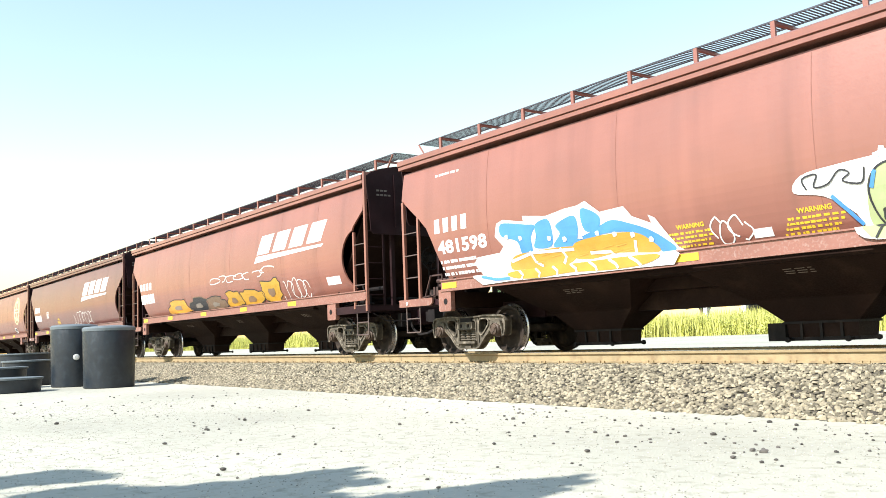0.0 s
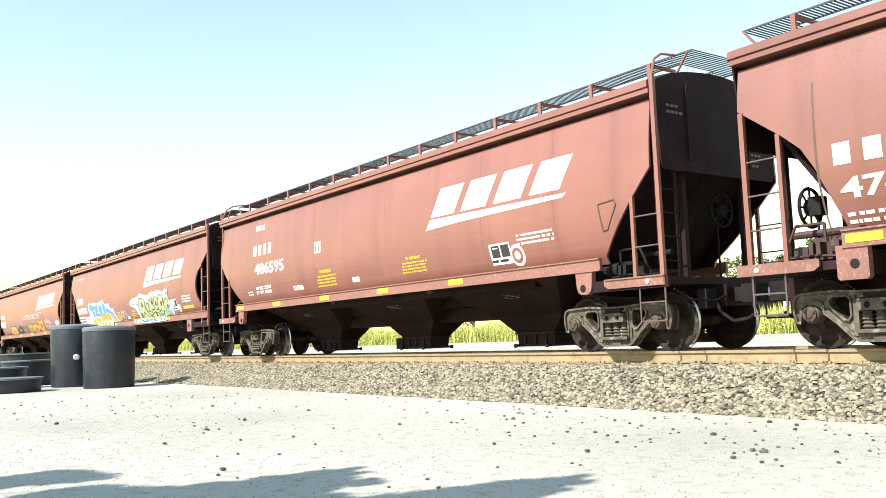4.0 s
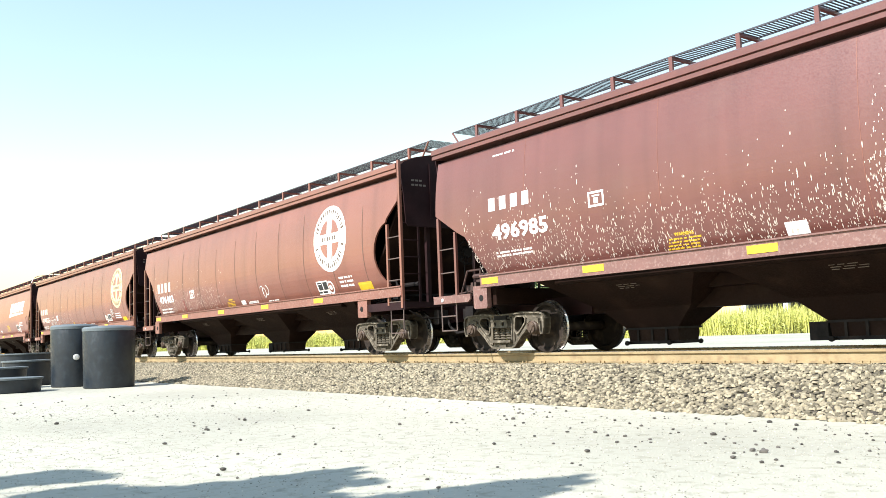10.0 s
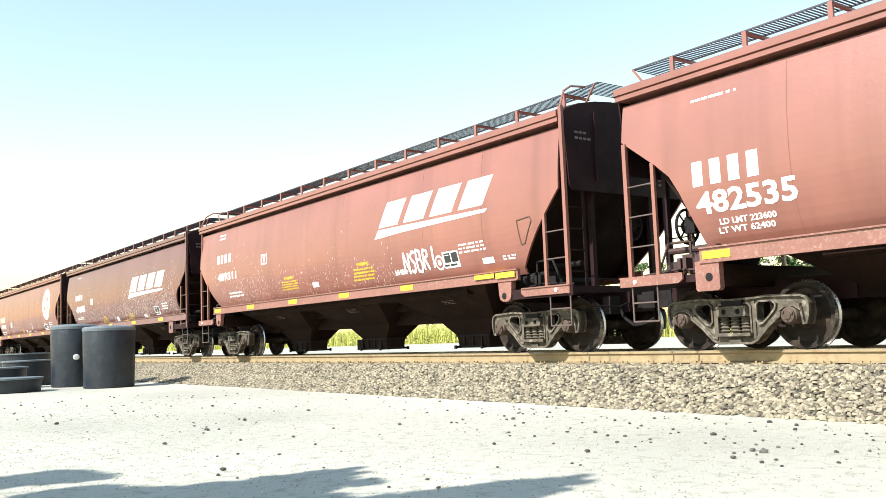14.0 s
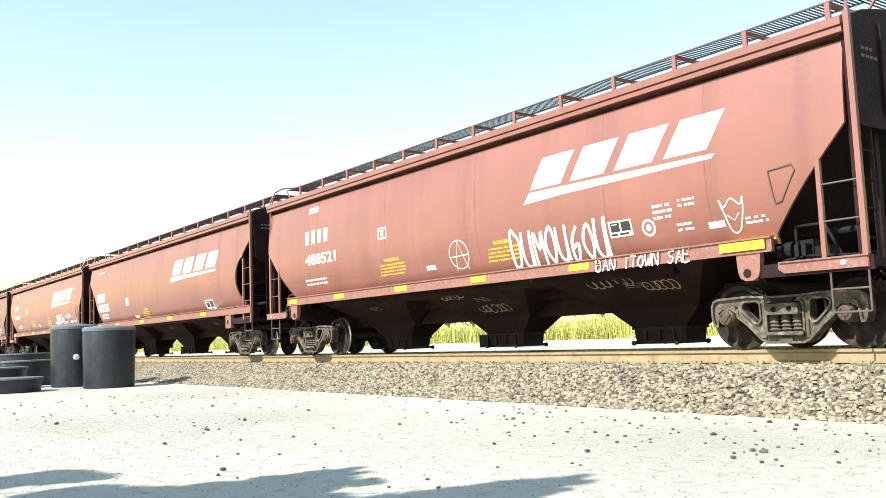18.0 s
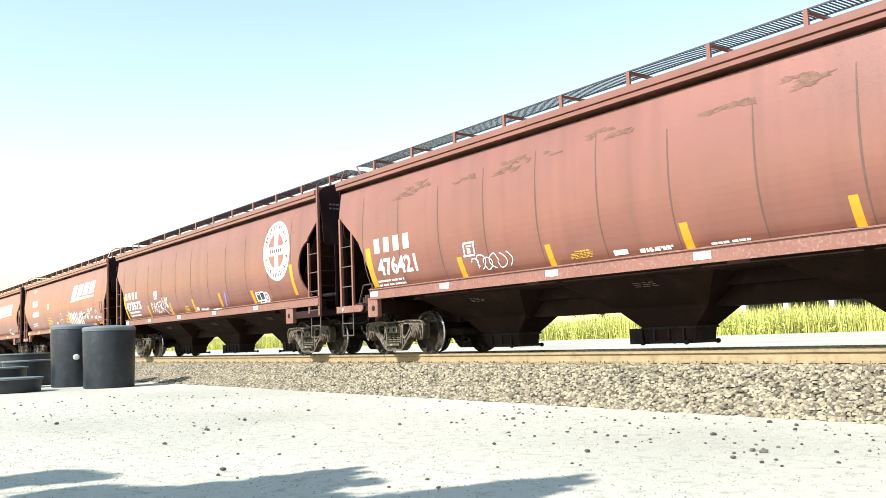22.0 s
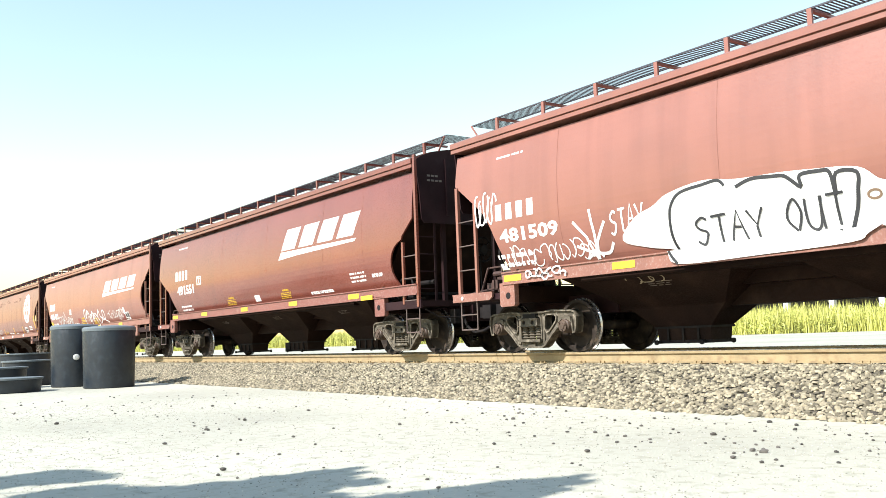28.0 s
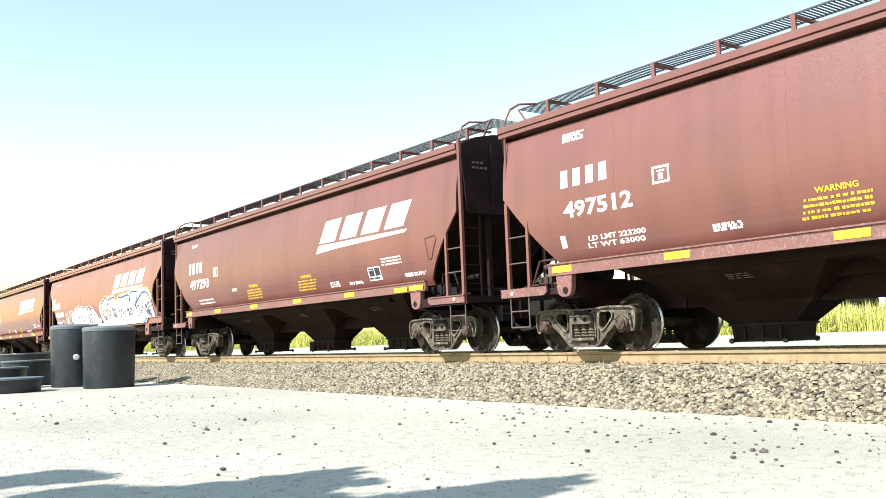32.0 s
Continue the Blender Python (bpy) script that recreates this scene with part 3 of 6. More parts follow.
def build_car(corner, e, style, paint, ribs, label):
    """A hopper car whose body is 2 e long, with its left top corner at that place on the train."""
    u = corner + e
    d, truck_x = e - 8.45, e - {"round": 1.465, "low": 1.29, "straight": 1.33}[style]
    car = thing("covered_hopper_car", pose(u, TRACK_Y, RAIL_Z), label, "railway car", "cars of the grain train")
    pm = PAINT[paint]
    k = (style, round(e, 2))
    sill_e = e - 1.1 if style == "straight" else e + 0.12
    bay = e - 4.185
    for s in (-1, 1):
        sheet = shared("side_sheet", (k, s), lambda bm: side_sheet(bm, style, e, -0.02, 0.02, s), pm, car, m=pose(0, s * 1.60, 0))
        # inner faces take the dark end colour, so their shade is painted in
        if len(sheet.data.materials) == 1:
            sheet.data.materials.append(GRIME_SHADE)
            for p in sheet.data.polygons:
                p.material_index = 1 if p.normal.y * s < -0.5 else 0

        def sill(bm):
            x0, x1 = (-sill_e, sill_e) if style == "straight" else ((1.35 - e, e + 0.12) if s < 0 else (-e - 0.12, e - 1.35))
            lo, hi = (1.285, 1.49) if style == "straight" else (1.225, 1.45)
            prism_x(bm, [(-0.05, lo), (0.03, lo), (0.03, hi), (-0.055, hi), (-0.055, hi - 0.022), (-0.03, hi - 0.022), (-0.03, lo + 0.022), (-0.05, lo + 0.022)], x0, x1)
        shared("side_sill", (k, s), sill, SILL[paint], car, m=pose(0, s * 1.60, 0, 0, 0, 0 if s < 0 else 180))
    shared("roof", k, lambda bm: roof_mesh(bm, e), pm, car, smooth=True)
    for s in (0, 180):
        m = pose(0, 0, 0, 0, 0, s) @ pose(d, 0, 0)
        shared("end_wall", "", end_wall, GRIME_SHADE, car, m=m)
        if s == 0:
            def marks(bm):
                for r, (y, z, n) in enumerate(((0.62, 3.30, 3), (0.50, 3.20, 6), (0.50, 3.11, 6), (0.62, 3.02, 4), (0.52, 2.93, 5), (-1.25, 3.70, 3), (-1.25, 3.60, 4))):
                    for q in range(n):
                        box(bm, 8.536, 8.539, y + 0.1 * q, y + 0.1 * q + 0.075, z, z + 0.04)
            shared("end_marking", "", marks, STENCIL, car, m=m)["kind"] = "stuff"
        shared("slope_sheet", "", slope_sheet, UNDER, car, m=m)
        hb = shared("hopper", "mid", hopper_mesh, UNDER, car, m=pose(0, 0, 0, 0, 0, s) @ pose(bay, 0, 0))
        shared("outlet_gate", "", gate_mesh, DARK, hb)
        shared("coupler", "", coupler, DARK, car, m=m)

        def deck(bm):
            box(bm, 7.0, 8.62, -1.55, 1.55, 0.99, 1.10)
            box(bm, 7.0, 8.66, -1.60, -1.55, 0.95, 1.12)
            box(bm, 5.6, 8.7, -0.3, 0.3, 0.66, 1.0)
        shared("end_platform", "", deck, GRIME_SHADE, car, m=m)

        def apron(bm):
            prism(bm, [(7.42, 1.13), (8.60, 1.13), (8.60, 0.985), (7.50, 0.985), (7.42, 1.04)], -0.02, 0.02)
            box(bm, 7.44, 8.62, -0.04, 0.02, 1.115, 1.135)
        for sy in (-1, 1) if style == "straight" or s else ():
            plate_end = shared("end_apron", sy, apron, SILL[paint], car, m=m @ pose(0, sy * 1.61, 0, 0, 0, 0))
            shared("apron_dot", "", lambda bm: rod(bm, (8.30, -0.006, 1.055), (8.30, 0.006, 1.055), 0.035, 12), WHITE, plate_end, m=pose(0, sy * 0.026, 0))

        def pad(bm):
            if style == "straight":
                prism(bm, [(6.80, 1.30), (7.17, 1.30), (7.15, 1.05), (7.12, 0.97), (7.05, 0.93), (6.92, 0.93), (6.85, 0.97), (6.82, 1.05)], -0.05, 0.05)
            else:
                prism(bm, [(6.79, 1.26), (7.19, 1.26), (7.19, 0.87), (7.16, 0.84), (6.82, 0.84), (6.79, 0.87)], -0.05, 0.05)
        shared("bolster_beam", "", lambda bm: box(bm, 6.82, 7.14, -1.49, 1.49, 0.9, 1.2), UNDER, car, m=m)
        for sy in (-1, 1):
            bolster_pad = shared("jacking_pad", style == "straight", pad, SILL[paint], car, m=m @ pose(0.13 if style == "low" else 0, sy * 1.58, 0))
            shared("jacking_hole", "", lambda bm: rod(bm, (6.96, -0.004, 1.03), (6.96, 0.004, 1.03), 0.06, 12), DARK, bolster_pad, m=pose(0, 0.052 * sy, 0))
        build_truck(car, truck_x if s == 0 else -truck_x)
        shared("end_ladder", "", end_ladder, GRIME_SHADE, car, m=m)
        shared("brake_gear", "", brake_gear, VALVE if s else DARK, car, m=m if s == 0 else pose(d * -1, 0, 0) @ Matrix.Diagonal((-1, 1, 1, 1)))
        shared("brake_wheel", s, lambda bm: brake_wheel(bm, 0.55 if s else 0.5, 1.92 if s else 2.25), DARK, car, m=m)
        if s:
            shared("air_reservoir", "", reservoir, DARK, car, m=m, smooth=True)
        top = 2.35 if style == "straight" else (2.35 if style == "low" else 2.80)
        for sy in (-1, 1):
            high, step_in = (4.12, 0.0) if s == 0 else (3.18 - (0.5 if style != "round" else 0), -0.18)
            shared("corner_post", high, lambda bm: box(bm, 8.54, 8.61, -0.03, 0.03, 0.98, high), pm, car, m=m @ pose(step_in, sy * 1.59, 0))
            shared("ladder_stile", top, lambda bm: box(bm, 8.02, 8.08, -0.025, 0.025, 1.05, top), pm, car, m=m @ pose(step_in, sy * 1.59, 0))
            for q in range(4):
                z = 1.12 + 0.46 * q
                if z < top:
                    shared("rung", q, lambda bm: rod(bm, (8.05, 0, z), (8.58, 0, z), 0.0125), STEP, car, m=m @ pose(step_in, sy * 1.60, 0))

            if style == "straight":
                shared("corner_handrail", s, lambda bm: pipe(bm, [(8.575, 0, high - 0.05), (8.56, 0.02, 4.15), (8.53, 0.14, 4.40), (8.50, 0.34, 4.52), (8.46, 0.72, 4.57)], 0.02), pm, car, m=m @ pose(step_in, sy * 1.59, 0) @ (pose(0, 0, 0) if sy < 0 else Matrix.Diagonal((1, -1, 1, 1))))

            def step(bm):
                pipe(bm, [(8.1, 0, 1.05), (8.1, 0, 0.46), (8.58, 0, 0.46), (8.58, 0, 1.05)], 0.015)
                rod(bm, (8.1, 0, 0.74), (8.58, 0, 0.74), 0.013)
            shared("sill_step", "", step, STEP, car, m=m @ pose(step_in, sy * 1.58, 0))
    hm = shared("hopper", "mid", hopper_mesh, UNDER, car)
    shared("outlet_gate", "slide", lambda bm: gate_mesh(bm, 0.28), DARK, hm)

    # added filler boxes that stop daylight showing between the hopper tops
    def floor_sheet(bm):
        box(bm, -bay - 1.2, bay + 1.2, -1.30, 1.30, 1.16, 1.44)
        box(bm, -bay - 0.9, bay + 0.9, -0.50, 0.50, 0.96, 1.16)
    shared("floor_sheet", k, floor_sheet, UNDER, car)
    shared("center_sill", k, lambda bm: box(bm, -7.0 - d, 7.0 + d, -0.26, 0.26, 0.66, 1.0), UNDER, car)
    for s in (0, 180):
        m = pose(0, 0, 0, 0, 0, s)
        shared("running_board", k, lambda bm: grating(bm, -e + 0.25, e - 0.25, -0.86, -0.42, 4.58), GRATE, car, m=m)
        n = 11 if ribs else 13
        for q in range(n):
            shared("board_support", "", support, pm, car, m=m @ pose((-1 + 2 * q / (n - 1)) * (e - 0.5), -0.88, 0))
        shared("end_board", k, lambda bm: grating(bm, e - 0.25, e + 0.32, -0.86, 0.86, 4.58), GRATE, car, m=m)["kind"] = "stuff"
        for sy in (-0.9, 0.9):
            shared("board_brace", k, lambda bm: rod(bm, (e, 0, 4.2), (e + 0.28, 0, 4.55), 0.02), pm, car, m=m @ pose(0, sy, 0))
    for q in range(5):
        shared("hatch_cover", "", lambda bm: box(bm, -1.40, 1.40, -0.32, 0.32, 4.30, 4.50), pm, car, m=pose((-6.1 + 3.05 * q) * e / 8.45, 0, 0))
    if ribs:
        def seam(bm, top):
            for q in range(14):
                z0, z1 = 1.45 + (top - 1.45) * q / 14, 1.45 + (top - 1.45) * (q + 1) / 14
                w0, w1 = (0.016 * (0.45 + 0.55 * math.sin(math.pi * (j + 1) / 16)) for j in (q, q + 1))
                vs = [bm.verts.new((x, swell(z) - 0.002, z)) for x, z in ((-w0, z0), (w0, z0), (w1, z1), (-w1, z1))]
                bm.faces.new(vs)
        for q in range(11):
            top = (3.5, 3.35, 3.55, 3.45, 3.25)[(q * 2 + ribs) % 5]
            shared("weld_seam", top, lambda bm: seam(bm, top), SEAM, car, m=pose((q - 5) * 1.44 - 0.15, -1.621, 0))
    if not ribs:
        def joint(bm):
            for q in range(14):
                z0, z1 = 1.45 + 0.165 * q, 1.45 + 0.165 * (q + 1)
                bm.faces.new([bm.verts.new((x, swell(z) - 0.002, z)) for x, z in ((-0.005, z0), (0.005, z0), (0.005, z1), (-0.005, z1))])
        for x in (-5.6, -2.4, 0.9, 4.3, 6.3):
            shared("panel_joint", "", joint, FAINT, car, m=pose(x * e / 8.45, -1.621, 0))
    for q in range(5):
        x = (-e + 0.95 + q * (3.05 if style != "straight" else 2.62)) if q else -e + (1.20 if style == "straight" else 1.40)
        shared("reflector", "white" if ribs == 2 else "yellow", lambda bm: box(bm, 0, 0.46 if ribs != 2 else 0.3, -0.003, 0.003, 1.28, 1.39), WHITE if ribs == 2 else YELLOW, car, m=pose(x, -1.634, 0.05 if style == "straight" else 0))
    for x in (-bay, 0, bay):
        for q in range(2):
            b = bmesh.new()
            rnd = random.Random(int(corner * 7 + x * 3 + q))
            for w in range(3):
                w0 = 0.0
                for v in range(3):
                    ln = rnd.uniform(0.06, 0.16)
                    box(b, w0, w0 + ln, -0.002, 0.002, -0.05 * w, -0.05 * w + 0.014)
                    w0 += ln + 0.04
            part("stencil_text", b, STENCIL, car, m=on_hopper(x - 0.5 + 0.45 * q, 1.24 - 0.16 * q))["kind"] = "stuff"
    return car


# ---- writing and paint on the cars ----
def spot(c, name, bm, mat, x, z, layer=1, label="", level=None):
    car, e = c
    return on_side(part(name, bm, mat, car, label, pose(x - e, -HALF - 0.003 * layer, z)), layer >= 4, level)


def words(c, name, body, x0, z0, x1, z1, mat, layer=1, tilt=0.0):
    """Lettering that fills a box."""
    car, e = c
    me = text_mesh(body, 1.0, 0.0)
    xs, ys = [v.co.x for v in me.vertices], [v.co.y for v in me.vertices]
    sx, sy = (x1 - x0) / (max(xs) - min(xs)), (z1 - z0) / (max(ys) - min(ys))
    me.transform(Matrix.Diagonal((sx, sy, 1, 1)) @ Matrix.Translation((-min(xs), -min(ys), 0)))
    me.materials.clear()
    me.materials.append(mat)
    base = pose(x0 - e, -HALF - 0.003 * layer, z0, 90, tilt, 0)
    ob = new(name, me)
    ob.parent, ob.matrix_basis = car, base
    return on_side(ob, layer >= 4)


def rect(c, name, x0, z0, x1, z1, mat, layer=1, shear=0.0):
    b = bmesh.new()
    w, h = x1 - x0, z1 - z0
    prism(b, [(0, 0), (w, 0), (w + shear * h, h), (shear * h, h)], -0.0012, 0.0012)
    return spot(c, name, b, mat, x0, z0, layer)


def mark(c, x0, z0, x1, z1, mat=None):
    """The owner's mark: four plain blocks."""
    w = (x1 - x0) / 4
    for k in range(4):
        rect(c, "mark_block", x0 + w * k, z0, x0 + w * (k + 0.58), z1, mat or WHITE)


def serif_mark(c, x0, z0, x1, z1):
    mark(c, x0, z0, x1, z1, FADED)


def number(c, x0, z0, x1, z1, body, mat=None):
    if body:
        words(c, "car_number", body, x0, z0, x1, z1, mat or WHITE)
    else:
        w = (x1 - x0) / 6
        for k in range(6):
            rect(c, "number_bar", x0 + w * k, z0, x0 + w * (k + 0.75), z1, WHITE)


def load(c, x0, z0, x1, z1, first, second):
    h = (z1 - z0)
    words(c, "load_limit", first, x0 + 0.05, z0 + h * 0.58, x1, z1, WHITE)
    words(c, "light_weight", second, x0 + 0.05, z0, x1, z0 + h * 0.42, WHITE)


def bars(c, x0, z0, x1, z1, n):
    """Writing too small to read: rows of plain bars."""
    rnd = random.Random(int(x0 * 100 + z0 * 1000))
    h = (z1 - z0) / n
    b = bmesh.new()
    for k in range(n):
        x = 0.0
        while x < x1 - x0 - 0.03:
            w = min(rnd.uniform(0.035, 0.11), x1 - x0 - x)
            t = max(0.016, h * 0.24)
            box(b, x, x + w, -0.0012, 0.0012, h * (k + 0.5) - t, h * (k + 0.5) + t)
            x += w + rnd.choice((0.016, 0.016, 0.05))
    tagged(spot(c, "small_writing", b, WHITE, x0, z0), kind="stuff")


def warning(c, x0, z0, x1, z1):
    h, w = z1 - z0, x1 - x0
    words(c, "warning_word", "WARNING", x0 + w * 0.15, z1 - h * 0.2, x0 + w * 0.75, z1, YELLOW)
    for k in range(4):
        b = bmesh.new()
        rnd = random.Random(k + int(x0 * 50))
        x = 0.0
        while x < w - 0.05:
            q = min(rnd.uniform(0.025, 0.08), w - x)
            box(b, x, x + q, -0.0012, 0.0012, rnd.uniform(0, 0.015) * h, h * rnd.uniform(0.085, 0.11))
            x += q + rnd.choice((0.012, 0.012, 0.035))
        tagged(spot(c, "warning_line", b, YELLOW, x0, z0 + h * 0.19 * k), kind="stuff")


def logo(c, x0, z0, x1, z1):
    """The owner's device: four slanted white blocks over a long slanted bar."""
    z0, z1 = z0 - 0.01, z1 + 0.07
    w, h = (x1 - x0) * 0.99, z1 - z0
    h0 = h * 0.30
    lean = 0.62
    lw = (w * 1.0 - lean * (h - h0)) / 4
    for k in range(4):
        xx = x0 + w * 0.03 + lean * h0 * 0.5 + lw * k
        rect(c, "logo_block", xx, z0 + h0, xx + lw * 0.78, z1, WHITE, 1, lean)
    b = bmesh.new()
    prism(b, [(0, 0), (w * 0.25, h * 0.055), (w * 0.93, h * 0.115), (w * 0.95, h * 0.20), (h0 * 0.7, h * 0.25)], -0.0012, 0.0012)
    spot(c, "logo_bar", b, WHITE, x0, z0)


def disc(bm, r0, r1, a0=0.0, a1=math.tau, seg=48, cx=0.0, cz=0.0):
    for k in range(seg):
        a, b = a0 + (a1 - a0) * k / seg, a0 + (a1 - a0) * (k + 1) / seg
        p = [(cx + r * math.cos(q), cz + r * math.sin(q)) for r, q in ((r0, a), (r1, a), (r1, b), (r0, b))]
        vs = [bm.verts.new((x, 0, z)) for x, z in p]
        bm.faces.new(vs)


def herald(c, x0, z0, x1, z1, state):
    """A round white device with a cross, its lettering as plain dark blocks."""
    r, cx, cz = 0.79, (x0 + x1) / 2 + 0.03, 2.78
    mat = AGED if state == "worn" else WHITE
    b = bmesh.new()
    disc(b, 0.0001, r, seg=56)
    bmesh.ops.remove_doubles(b, verts=b.verts[:], dist=0.001)
    spot(c, "herald_disc", b, mat, cx, cz, 1, "round white device with a cross")
    for k in range(4):
        b = bmesh.new()
        a = k * math.pi / 2
        arc = [(0.12, 0.12)] + [(0.47 * math.cos(q), 0.47 * math.sin(q)) for q in [0.26 + 1.05 * j / 8 for j in range(9)]]
        prism(b, [(x * math.cos(a) - z * math.sin(a), x * math.sin(a) + z * math.cos(a) + 1e-5 * j) for j, (x, z) in enumerate(arc)], -0.0008, 0.0008)
        spot(c, "herald_quarter", b, PAINT["oxide"], cx, cz, 2)
    n = 40
    for k in range(n):
        if k % 20 in (0, 1, 19) or k in (23, 37):
            continue
        b = bmesh.new()
        a = k * math.tau / n
        r0 = 0.575 + 0.03 * (k % 3 == 1)
        disc(b, r0, 0.70, a - 0.032, a + 0.018 * (1 + k % 3), 1)
        spot(c, "herald_letter_bar", b, BADGE, cx, cz, 2)
    for k in range(6):
        rect(c, "herald_name_bar", cx - 0.36 + 0.12 * k, cz - 0.045, cx - 0.30 + 0.12 * k, cz + 0.05, BADGE, 2)


def panel(c, x0, z0, x1, z1):
    """A white-framed stencil panel: small ones are an outlined square with one sign in it."""
    if x1 - x0 < 0.42:
        w, h, t = x1 - x0, z1 - z0, 0.035
        for name, a, b, p, q in (("frame_bar", 0, 0, w, t), ("frame_bar", 0, h - t, w, h), ("frame_bar", 0, t, t, h - t), ("frame_bar", w - t, t, w, h - t),
                                 ("panel_sign", w * 0.26, h * 0.66, w * 0.74, h * 0.76), ("panel_sign", w * 0.36, h * 0.22, w * 0.64, h * 0.58)):
            rect(c, name, x0 + a, z0 + b, x0 + p, z0 + q, WHITE, 1)
        return
    rect(c, "data_panel", x0, z0, x1, z1, WHITE, 1)
    w, h = x1 - x0, z1 - z0
    rect(c, "panel_field", x0 + w * 0.07, z0 + h * 0.34, x0 + w * 0.46, z1 - h * 0.09, BLACK, 2)
    rect(c, "panel_field", x0 + w * 0.53, z0 + h * 0.34, x0 + w * 0.92, z1 - h * 0.09, BLACK, 2)
    rect(c, "panel_line", x0 + w * 0.10, z0 + h * 0.10, x0 + w * 0.40, z0 + h * 0.22, BLACK, 2)
    rect(c, "panel_line", x0 + w * 0.48, z0 + h * 0.10, x0 + w * 0.88, z0 + h * 0.22, BLACK, 2)
    rect(c, "panel_writing", x0 + w * 0.12, z1 - h * 0.24, x0 + w * 0.36, z1 - h * 0.19, WHITE, 3)


def ring(c, x0, z0, x1, z1):
    r = (x1 - x0) / 2
    b = bmesh.new()
    disc(b, r * 0.72, r, seg=20)
    disc(b, 0.001, r * 0.4, seg=10)
    bmesh.ops.remove_doubles(b, verts=b.verts[:], dist=1e-4)
    tagged(spot(c, "round_stencil", b, WHITE, (x0 + x1) / 2, (z0 + z1) / 2), kind="stuff")


def plate(c, x0, z0, x1, z1):
    rect(c, "white_placard", x0, z0, x1, z1, WHITE)


def yellow(c, x0, z0, x1, z1):
    rect(c, "yellow_reflector", x0, z0, x1, max(z1, z0 + 0.1), YELLOW, 2)


def slash(c, x0, z0, x1, z1):
    rect(c, "yellow_stripe", x0, z0, x1 + 0.02, z1, AMBER, 1, -0.03)


def scuffs(c, n, seed):
    """Brown stains that have run down from the eave."""
    rnd = random.Random(seed)
    for k in range(n):
        x, z = rnd.uniform(1.5, 14.8), rnd.uniform(3.28, 3.58)
        for j in range(rnd.randint(2, 4)):
            b = bmesh.new()
            prism(b, ragged(rnd, rnd.uniform(0.06, 0.20), rnd.uniform(0.015, 0.045), 0.26, 34), -0.0008, 0.0008)
            spot(c, "rust_stain", b, STAIN, x + 0.22 * j, z + rnd.uniform(-0.05, 0.05), 1)


def redpatch(c, x0, z0, x1, z1):
    b = bmesh.new()
    prism(b, ragged(random.Random(3), (x1 - x0) / 2, (z1 - z0) / 2, 0.12), -0.001, 0.001)
    spot(c, "touch_up_patch", b, SPRAY["red"], (x0 + x1) / 2, (z0 + z1) / 2)


def bluestreak(c, x0, z0, x1, z1):
    stroke(c, "violet", [(x0, z0), (x0 + 0.06, z0 + 0.12), (x1, z1)], 0.09, 2)


def chips(c, x0, z0, x1, z1, n, spread=0.42, size=1.0):
    """Flaked spots where primer shows through: too many to count."""
    rnd = random.Random(int(x0 * 10) + n)
    b = bmesh.new()
    car, e = c
    for k in range(n * 4):
        x, z = rnd.uniform(0.7, 2 * e - 0.8), 1.47 + abs(rnd.gauss(0, spread))
        if not (x0 <= x <= x1) or z > 3.3 or x < 1.45 - (z - 1.45) * 0.5 or x > 2 * e - 1.3 + max(0, z - 2.4) * 1.2:
            continue
        w, h = rnd.uniform(0.005, 0.013) * size, min(0.09, 0.012 + rnd.expovariate(45)) * size
        prism(b, [(x, z), (x + w, z + h * 0.2), (x + w * 0.8, z + h), (x - w * 0.4, z + h * 0.7)], -0.0008, 0.0008)
    ob = spot(c, "flaked_paint", b, FADED, 0, 0, 1)
    tagged(ob, kind="stuff")


def ragged(rnd, rx, rz, rough, n=26):
    ph = [rnd.uniform(0, 6.28) for _ in range(4)]
    out = []
    for k in range(n):
        a = k * math.tau / n
        r = 1 + rough * (math.sin(3 * a + ph[0]) + 0.7 * math.sin(5 * a + ph[1]) + 0.5 * math.sin(9 * a + ph[2])) + rnd.uniform(-rough, rough) * 0.4
        q = 0.72
        x, z = math.cos(a), math.sin(a)
        out.append((rx * r * math.copysign(abs(x) ** q, x), rz * r * math.copysign(abs(z) ** q, z)))
    return out


def rounded(pts):
    """The same line through its points, bent smoothly."""
    if len(pts) < 4 or len(pts) > 24:
        return pts
    out, closed = [], pts[0] == pts[-1]
    for k in range(len(pts) - 1):
        p1, p2 = pts[k], pts[k + 1]
        p0 = pts[k - 1] if k else (pts[-2] if closed else p1)
        p3 = pts[k + 2] if k + 2 < len(pts) else (pts[1] if closed else p2)
        for j in range(4):
            t = j / 4
            out.append(tuple(0.5 * (2 * b + (c - a) * t + (2 * a - 5 * b + 4 * c - d) * t * t + (3 * b - a - 3 * c + d) * t ** 3) for a, b, c, d in zip(p0, p1, p2, p3)))
    return out + [pts[-1]]


